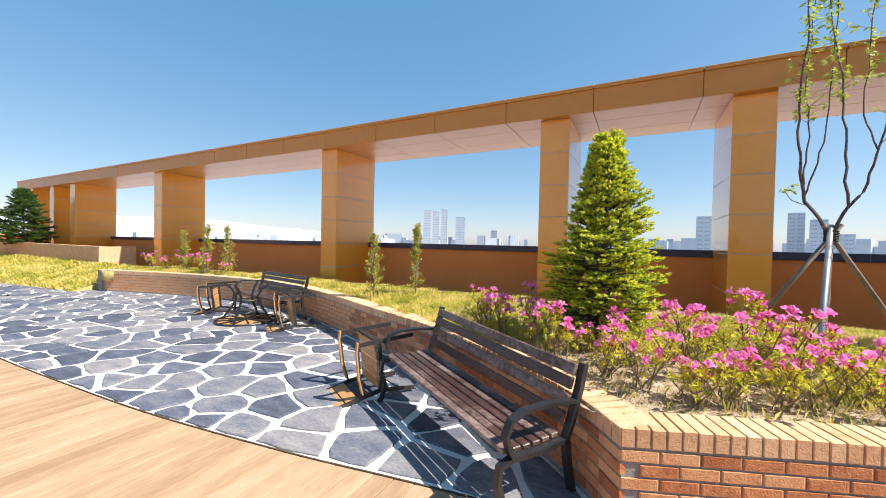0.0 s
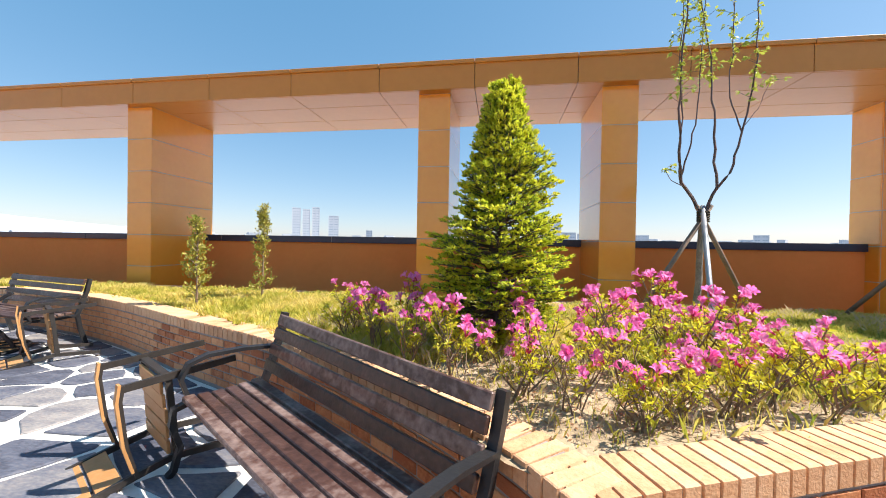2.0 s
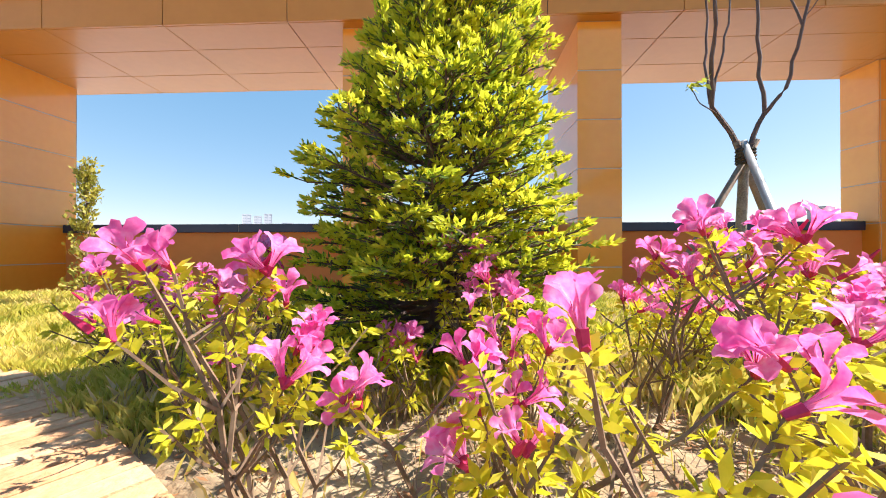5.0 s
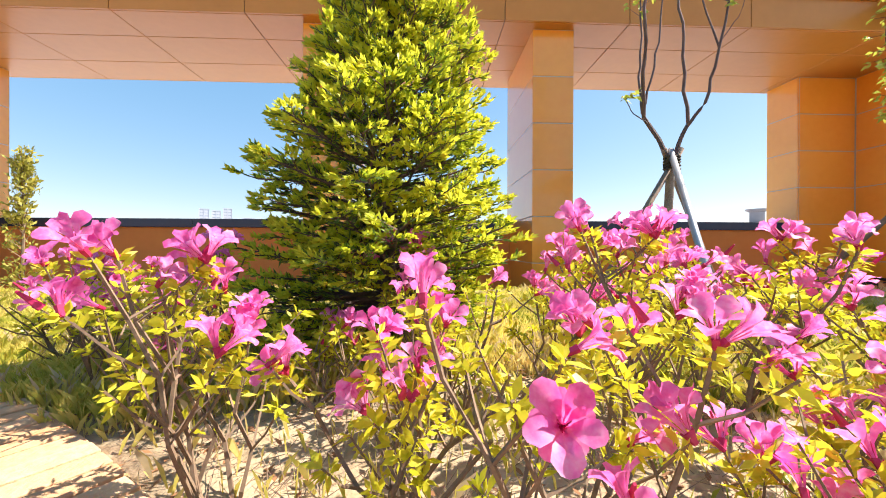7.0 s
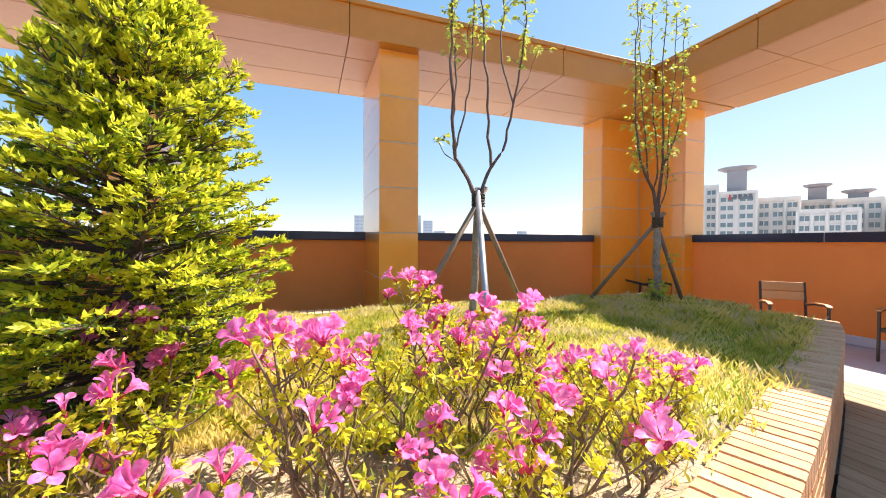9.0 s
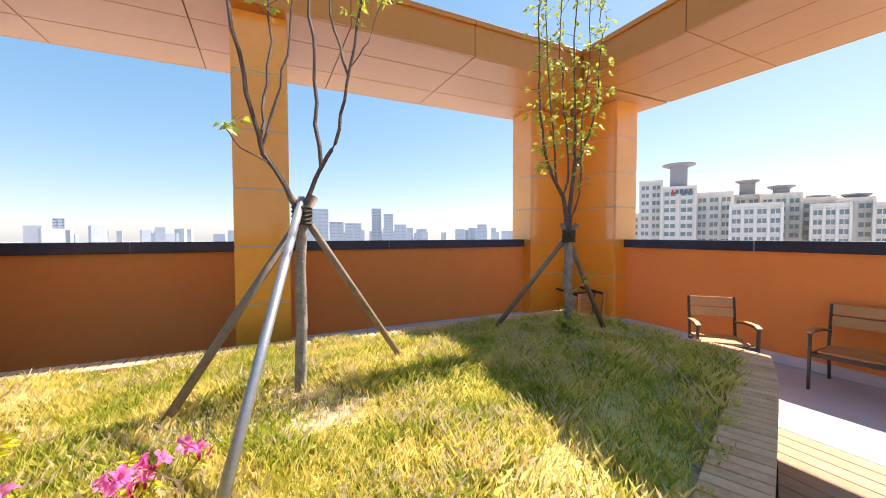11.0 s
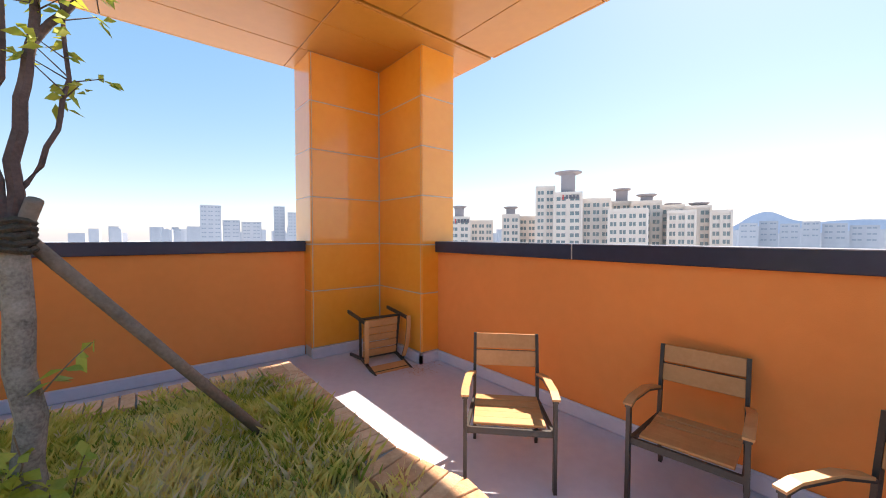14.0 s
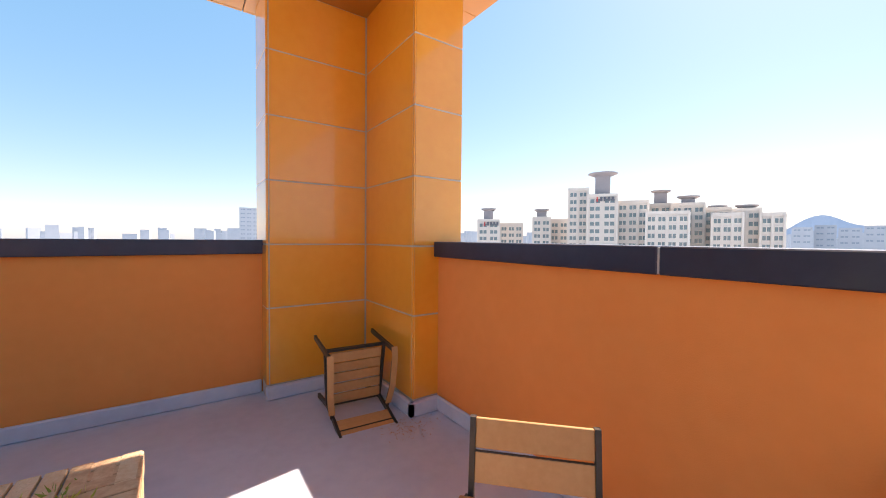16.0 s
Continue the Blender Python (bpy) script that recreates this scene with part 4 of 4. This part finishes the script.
# ---- azaleas ----
def azalea(seed, h, spread, flowers):
    """A loose azalea bush: stems, leaf rosettes, funnel flowers and buds."""
    random.seed(seed)
    root = tagged(new("azalea_bush"), "flowering azalea bush with pink blooms and yellow-green leaves", "shrub", "azaleas in the bed")
    s, tips, C, D = Shape(), [], [], []
    for k in range(7):
        a = rnd(0, math.tau)
        r = spread * rnd(0.2, 0.75)
        top = Vector((math.cos(a) * r, math.sin(a) * r, h * rnd(0.6, 0.95)))
        line = sway((rnd(-0.04, 0.04), rnd(-0.04, 0.04), -0.05), top, 5, 0.03)
        s.tube(line, 0.006, 0.003, 4)
        tips.append((line[-1], (line[-1] - line[-2]).normalized()))
        for j in range(4):
            i = random.randrange(2, 5)
            b = rnd(0, math.tau)
            p = line[i]
            q = p + Vector((math.cos(b) * rnd(0.05, 0.13), math.sin(b) * rnd(0.05, 0.13), rnd(0.05, 0.16)))
            s.tube([p, p.lerp(q, 0.5) + Vector((0, 0, -0.01)), q], 0.003, 0.002, 3)
            tips.append((q, (q - p).normalized()))
    s.ob("stem", TWIG, parent=root)
    for p, d in tips:
        for j in range(14):
            a = j * 2.4 + rnd(-0.4, 0.4)
            u = d.cross(Vector((math.cos(a), math.sin(a), 0.3))).normalized()
            C.append(p - d * rnd(0, 0.035))
            D.append(u + d * rnd(0.1, 0.9))
        if random.random() < 0.5:
            for j in range(5):
                a = rnd(0, math.tau)
                C.append(p - d * rnd(0.04, 0.09))
                D.append(Vector((math.cos(a), math.sin(a), rnd(0, 0.7))))
    blob(leaf_quads(C, D, 0.032, 0.0058, 0.1), 0, "foliage", AZLEAF, parent=root)
    s, b = Shape(), Shape()
    tips.sort(key=lambda t: -t[0].z + rnd(-0.2, 0.2))
    for p, d in tips[:flowers]:
        for c in range(random.choice((1, 1, 2, 2, 3))):
            if random.random() < 0.16:
                q = p + Vector((rnd(-0.02, 0.02), rnd(-0.02, 0.02), 0.01))
                b.tube([q, q + d * 0.018, q + d * 0.036], 0.006, 0.002, 5)
                continue
            ax = (d * 0.5 + Vector((rnd(-0.95, 0.95), rnd(-0.95, 0.95), rnd(0.0, 0.8)))).normalized()
            u = ax.cross(Vector((0.3, 0.2, 0.93))).normalized()
            w = ax.cross(u)
            size = rnd(0.027, 0.038)
            mouth = rnd(0.68, 0.98)
            tw = rnd(0, math.tau)
            for k in range(5):
                a = tw + k * math.tau / 5
                v = []
                for t, half, lift in ((0.0, 0.20, 0.0), (0.35, 0.52, 0.62), (0.70, 0.66, 1.0), (0.93, 0.50, 1.12), (1.03, 0.20, 1.12)):
                    for e in (-1, 0, 1):
                        ang = a + e * half * (0.9 if t > 0.3 else 3.0)
                        rad = size * (0.08 + (t * 0.45 + t ** 3 * 0.5) * mouth * (1.0 + 0.12 * math.sin(k * 2.1))) * (1.0 if e else 1.04)
                        ruffle = size * 0.13 * math.sin(3 * t + 5 * e + 2.3 * k) * t
                        v.append(p + ax * (0.012 + size * (1.75 - 0.75 * mouth) * lift + ruffle + (0.05 * size if e else -0.04 * size)) + (u * math.cos(ang) + w * math.sin(ang)) * rad)
                f = [(3 * i + j, 3 * i + j + 1, 3 * i + j + 4, 3 * i + j + 3) for i in range(4) for j in range(2)]
                s.add(v, f)
            for k in range(3):
                b.tube([p + ax * 0.01, p + ax * (size * 1.15) + (u * math.cos(k * 2) + w * math.sin(k * 2)) * size * 0.18], 0.0009, 0.0008, 3)
            b.tube([p - ax * 0.004, p + ax * 0.014], 0.0045, 0.006, 5)
    s.ob("blossom", PETAL, parent=root, smooth=True)
    b.ob("bud", BUD, parent=root)
    return root


kinds = [azalea(11, 0.54, 0.34, 11), azalea(12, 0.42, 0.32, 10), azalea(13, 0.31, 0.30, 9), azalea(14, 0.47, 0.30, 10), azalea(15, 0.27, 0.26, 6)]
random.seed(21)
spots = [(0.12, 3.62), (-0.25, 3.92), (0.45, 3.55), (0.72, 3.40), (0.98, 3.30), (0.62, 3.85), (0.22, 4.05), (-0.55, 4.18), (-0.9, 4.45), (-0.35, 4.45),
         (1.22, 3.42), (1.48, 3.55), (1.05, 3.68), (1.34, 3.86), (1.72, 3.68), (0.92, 4.0), (1.62, 4.02), (1.95, 3.86), (1.18, 4.22), (1.52, 4.36),
         (2.2, 4.05), (1.88, 4.25), (2.4, 3.84), (-0.75, 4.8), (0.5, 4.22), (1.82, 4.62), (-1.1, 4.85), (2.0, 3.62)]
for i, (x, y) in enumerate(spots):
    m = Matrix.Translation((x, y, bed_height(x, y) - 0.01)) @ Matrix.Rotation(rnd(0, 6.28), 4, "Z") @ Matrix.Scale(rnd(0.85, 1.12), 4)
    if i < 5:
        kinds[i].matrix_basis = m
    else:
        k = kinds[random.choice((0, 1, 2, 3, 1, 2, 4))]
        t = copy_thing(k, Matrix())
        t.matrix_basis = m
for i, (x, y) in enumerate([(-9.6, 6.35), (-10.6, 6.35), (-11.6, 6.3), (-12.1, 6.2), (-8.9, 6.45), (-11.2, 6.6), (-10.1, 6.5)]):
    t = copy_thing(kinds[i % 5], Matrix())
    t.matrix_basis = Matrix.Translation((x, y, bed_height(x, y))) @ Matrix.Rotation(rnd(0, 6.28), 4, "Z") @ Matrix.Scale(1.1, 4)

# ---- dead twigs and dry leaves under the azaleas ----
random.seed(33)
v, w = [], []
while len(v) < 4200:
    x, y = rnd(-1.4, 2.6), rnd(2.9, 5.0)
    if not inside(x, y) or edge_gap(x, y) < 0.26 or min((x - a) ** 2 + (y - b) ** 2 for a, b in spots) > 0.09 * rnd(0.2, 1.6):
        continue
    z, t, L = bed_height(x, y), rnd(0, math.tau), rnd(0.03, 0.11)
    p = Vector((x, y, z + rnd(0.0, 0.02)))
    d = Vector((math.cos(t), math.sin(t), rnd(-0.05, 0.8))) * L
    e = Vector((-math.sin(t), math.cos(t), 0.3)) * 0.0012
    v.append((p - e, p + e, p + d + e * 0.5, p + d - e * 0.5))
    if len(w) < 1500:
        q, u = p + Vector((rnd(-0.08, 0.08), rnd(-0.08, 0.08), 0.004)), rnd(0, math.tau)
        f, g = Vector((math.cos(u), math.sin(u), rnd(-0.2, 0.4))) * 0.016, Vector((-math.sin(u), math.cos(u), rnd(-0.3, 0.3))) * 0.006
        w.append((q - f, q + g, q + f, q - g))
tagged(blob(v, 0, "dead_twigs", TWIG), "thin dead twigs on the soil under the azaleas", "twigs", kind="stuff")
tagged(blob(w, 0, "dry_leaves", DRYLEAF), "brown dry leaves on the sandy soil", "leaves", kind="stuff")

# ---- west bed beyond the paving ----
s = Shape()
s.add([(-28, 3.0, 0.0), (-13.0, 4.7, 0.0), (-13.0, 6.4, 0.5), (-28, 6.4, 0.55), (-28, 3.0, -0.05), (-13.0, 4.7, -0.05), (-13.0, 6.4, -0.05), (-28, 6.4, -0.05)],
      [(0, 1, 2, 3), (4, 5, 1, 0), (5, 6, 2, 1), (6, 7, 3, 2), (7, 4, 0, 3)])
s.box(-28, -16.4, 6.6, 7.5, 0.0, 1.1)
tagged(s.ob("west_lawn", TURF), "dry grass slope beyond the paving", "lawn", kind="structure")
s = Shape()
wall_strip(s, [Vector((-28, 6.4)), Vector((-16.2, 6.4)), Vector((-16.2, 7.5))], 0.0, 0.22, 0.0, 1.15)
tagged(s.ob("west_bed_edge", COPING), "pale low edging wall of the far bed", kind="structure")
v = []
for i in range(14000):
    x = rnd(-27, -13.0)
    y0 = 4.7 + (x + 13.0) * 1.7 / 15.0
    f = random.random()
    y, zb = y0 + (6.4 - y0) * f, 0.52 * f
    h, a = rnd(0.05, 0.16), rnd(0, math.tau)
    dx, dy = 0.008 * math.cos(a), 0.008 * math.sin(a)
    v.append(((x - dx, y - dy, zb - 0.02), (x + dx, y + dy, zb - 0.02), (x + dx + rnd(-0.05, 0.05), y + dy, zb + h * 0.6), (x + rnd(-0.08, 0.08), y + rnd(-0.08, 0.08), zb + h)))
tagged(blob(v, 0, "west_grass", GRASS), "dry yellow grass beyond the paving", "grass", kind="stuff")

# ---- paving stones ----
s = Shape()
s.box(-18.5, -13.0, 2.2, 5.2, -0.05, -0.012)
pave_poly = DECK_LINE + list(reversed(BED_CURVE))
step = 0.12
for i in range(int(14.5 / step)):
    for j in range(int(4.4 / step)):
        x, y = -13.6 + i * step, 1.9 + j * step
        if inside(x + 0.06, y + 0.06, pave_poly) or edge_gap(x + 0.06, y + 0.06, pave_poly) < 0.09:
            s.add([(x, y, -0.012), (x + step, y, -0.012), (x + step, y + step, -0.012), (x, y + step, -0.012)], [(0, 1, 2, 3)])
paving = tagged(s.ob("paving", MORTAR), "white cement bed of the crazy paving", kind="structure")


def clip(poly, px, py, nx_, ny_):
    """The part of a polygon on the side of a line that its normal leaves behind."""
    out = []
    for i in range(len(poly)):
        a, b = poly[i], poly[(i + 1) % len(poly)]
        da, db = (a[0] - px) * nx_ + (a[1] - py) * ny_, (b[0] - px) * nx_ + (b[1] - py) * ny_
        if da <= 0:
            out.append(a)
        if da * db < 0:
            t = da / (da - db)
            out.append((a[0] + (b[0] - a[0]) * t, a[1] + (b[1] - a[1]) * t))
    return out


random.seed(5)
seeds = []
tries = 0
while tries < 9000:
    tries += 1
    x, y = rnd(-18.3, 0.7), rnd(1.9, 6.2)
    ok = inside(x, y, pave_poly) or (x < -13.0 and 2.6 < y < 5.0)
    r = 0.27 + 0.22 * (0.5 + 0.5 * noise.noise((x * 1.7, y * 1.7, 8)) + rnd(-0.3, 0.3))
    if ok and all(((x - a) * 0.8) ** 2 + ((y - b) * 1.2) ** 2 > r * r for a, b in seeds):
        seeds.append((x, y))
far_stones = Shape()
for x, y in sorted(seeds, key=lambda p: -p[0]):
    poly = [(x - 0.6, y - 0.6), (x + 0.6, y - 0.6), (x + 0.6, y + 0.6), (x - 0.6, y + 0.6)]
    gap = rnd(0.017, 0.04)
    for a, b in seeds:
        dx, dy = a - x, b - y
        d = math.hypot(dx, dy)
        if 0 < d < 1.3:
            poly = clip(poly, x + dx / 2 - dx / d * gap, y + dy / 2 - dy / d * gap, dx, dy)
    for line in (DECK_LINE, BED_CURVE):
        for p, q in zip(line, line[1:]):
            if min((p - Vector((x, y))).length, (q - Vector((x, y))).length) < 1.0:
                d = (q - p).normalized()
                nn = (d.y, -d.x) if line is DECK_LINE else (-d.y, d.x)
                poly = clip(poly, p.x - nn[0] * 0.03, p.y - nn[1] * 0.03, *nn)
    if len(poly) < 3:
        continue
    # rough the outline a little, then give the stone its thickness and worn edge
    fine = []
    for i in range(len(poly)):
        a, b = poly[i], poly[(i + 1) % len(poly)]
        L = math.hypot(b[0] - a[0], b[1] - a[1])
        if L < 0.015:
            continue
        fine.append((a[0] + (x - a[0]) * 0.06, a[1] + (y - a[1]) * 0.06))
        if L > 0.15:
            k = rnd(-0.024, 0.024)
            t = rnd(0.35, 0.65)
            fine.append((a[0] + (b[0] - a[0]) * t - (b[1] - a[1]) / L * k, a[1] + (b[1] - a[1]) * t + (b[0] - a[0]) / L * k))
    if len(fine) < 3:
        continue
    n, zt = len(fine), rnd(0.0, 0.006)
    st = Shape() if len(paving.children) < 300 else far_stones
    v = [(px - x, py - y, -0.03) for px, py in fine] + [(px - x, py - y, zt - 0.005) for px, py in fine] + [((px - x) * 0.965, (py - y) * 0.965, zt) for px, py in fine]
    if st is far_stones:
        v = [(a + x, b + y, c) for a, b, c in v]
    st.add(v, [(i, (i + 1) % n, n + (i + 1) % n, n + i) for i in range(n)] + [(n + i, n + (i + 1) % n, 2 * n + (i + 1) % n, 2 * n + i) for i in range(n)] + [tuple(range(2 * n, 3 * n))])
    if st is not far_stones:
        o = st.ob("stone", SLATE, parent=paving)
        o.location = (x, y, 0)
if far_stones.v:
    tagged(far_stones.ob("stones", SLATE, parent=paving), kind="stuff")

# ---- deck ----
s = Shape()
s.box(WEST, 5.95, SOUTH, 4.0, -0.06, -0.045)
deck = tagged(s.ob("deck", UNDER), "weathered tan wooden deck boards", kind="structure")
edge_line = [Vector((-29.0, 3.3))] + DECK_LINE + BED_SIDE[1:] + [Vector((5.96, 4.84))]


def deck_end(x):
    for p, q in zip(edge_line, edge_line[1:]):
        if p.x <= x <= q.x:
            return p.y + (q.y - p.y) * (x - p.x) / max(1e-6, q.x - p.x)
    return 3.3


far_deck = Shape()
random.seed(8)
W = 0.145
x = 5.95 - W
while x > -16:
    y1 = (deck_end(x), deck_end(x + W))
    start = y1
    first = True
    y = min(y1)
    while y > SOUTH:
        nxt = max(SOUTH, y - rnd(1.8, 3.6))
        near = y > -1.5 and x > -7.5
        b = Shape() if near else far_deck
        hi0, hi1 = (y1 if first else (y, y))
        if first:
            hi0, hi1 = hi0 - 0.012, hi1 - 0.012
        g, c = 0.003, 0.003
        pts = [(x + g, nxt + 0.002), (x + W - g, nxt + 0.002), (x + W - g, hi1 - 0.002), (x + g, hi0 - 0.002)]
        cx, cy = x + W / 2, (nxt + hi0) / 2
        v = [(px, py, -0.045) for px, py in pts] + [(px, py, -0.002 - c) for px, py in pts] + [(cx + (px - cx) * 0.955, py, -0.002) for px, py in pts]
        b.add(v, [(k, (k + 1) % 4, 4 + (k + 1) % 4, 4 + k) for k in range(4)] + [(4 + k, 4 + (k + 1) % 4, 8 + (k + 1) % 4, 8 + k) for k in range(4)] + [(8, 9, 10, 11)])
        if near:
            b.ob("board", DECK, parent=deck)
        y, first = nxt, False
    x -= W
tagged(far_deck.ob("boards", DECK, parent=deck), kind="stuff")
s = Shape()
wall_strip(s, DECK_LINE, -0.009, 0.004, -0.04, 0.003)
tagged(s.ob("trim_deck", UNDER), "thin dark edging strip between deck and paving", kind="structure")


# ---- bricks of the planter ----
def unit(name, mat, c=0.05):
    s = Shape()
    s.box(-0.5, 0.5, -0.5, 0.5, -0.5, 0.5, 0, c=c)
    return s.mesh(name, mat)


brick_mesh, coping_mesh = unit("brick", BRICK, 0.04), unit("coping_brick", COPING, 0.03)


def lay(line, pitch, d, size, z, mesh, name, shift, near, rest, last=[0]):
    """Bricks along a line, d metres inside it."""
    run = [0.0]
    for p, q in zip(line, line[1:]):
        run.append(run[-1] + (q - p).length)
    n = max(1, round(run[-1] / pitch))
    pitch = run[-1] / n
    for k in range(n):
        at = min(run[-1] - size[0] / 2, max(size[0] / 2, (k + 0.5) * pitch + shift))
        i = max(j for j in range(len(run) - 1) if run[j] <= at)
        t = (line[i + 1] - line[i]).normalized()
        p = line[i] + t * (at - run[i])
        p = Vector((p.x - t.y * d, p.y + t.x * d))
        m = Matrix.Translation((p.x, p.y, z + rnd(-0.0015, 0.0015))) @ Matrix.Rotation(math.atan2(t.y, t.x) + rnd(-0.008, 0.008), 4, "Z") @ Matrix.Diagonal((min(size[0], pitch - 0.008), size[1], size[2] * rnd(0.985, 1.0), 1))
        if near(p) and counts[name] < 300:
            counts[name] += 1
            o = new(name, mesh)
            o.parent = bed_wall
            o.matrix_basis = m
        else:
            rest.add([m @ v.co for v in mesh.vertices], [tuple(f.vertices) for f in mesh.polygons])


counts = {"brick": 0, "coping_brick": 0}
far_brick, far_coping = Shape(), Shape()
random.seed(3)
close_by = lambda p: p.x > -3.0 and p.y < 6.95
for run in (BED_SIDE, BED_END, BED_CURVE, BED_BACK, BED_WEST):
    lay(run, 0.078, 0.115, (0.068, 0.235, 0.105), BED_Z - 0.052, coping_mesh, "coping_brick", 0, close_by, far_coping)
for c in range(6):
    z = BED_Z - 0.115 - 0.037 - c * 0.074
    for run in (BED_SIDE, BED_CURVE, BED_END):
        lay(run, 0.208, 0.045, (0.198, 0.09, 0.062), z, brick_mesh, "brick", 0.1 * (c % 2), lambda p: p.x < 2.4 and p.x > -3.4, far_brick)
tagged(far_coping.ob("coping_bricks", COPING, parent=bed_wall), kind="stuff")
tagged(far_brick.ob("bricks", BRICK, parent=bed_wall), kind="stuff")

# ---- dry litter on the floor by the pier ----
random.seed(17)
v = []
for i in range(140):
    x, y, t = random.gauss(7.45, 0.13), random.gauss(7.55, 0.10), rnd(0, math.tau)
    d, e = Vector((math.cos(t), math.sin(t), 0)) * rnd(0.006, 0.02), Vector((-math.sin(t), math.cos(t), 0)) * 0.003
    p = Vector((x, y, 0.004 + rnd(0, 0.004)))
    v.append((p - d, p + e, p + d + Vector((0, 0, 0.004)), p - e))
tagged(blob(v, 0, "dry_litter", CHAIRW), "dry straw litter on the floor", "litter", kind="stuff")
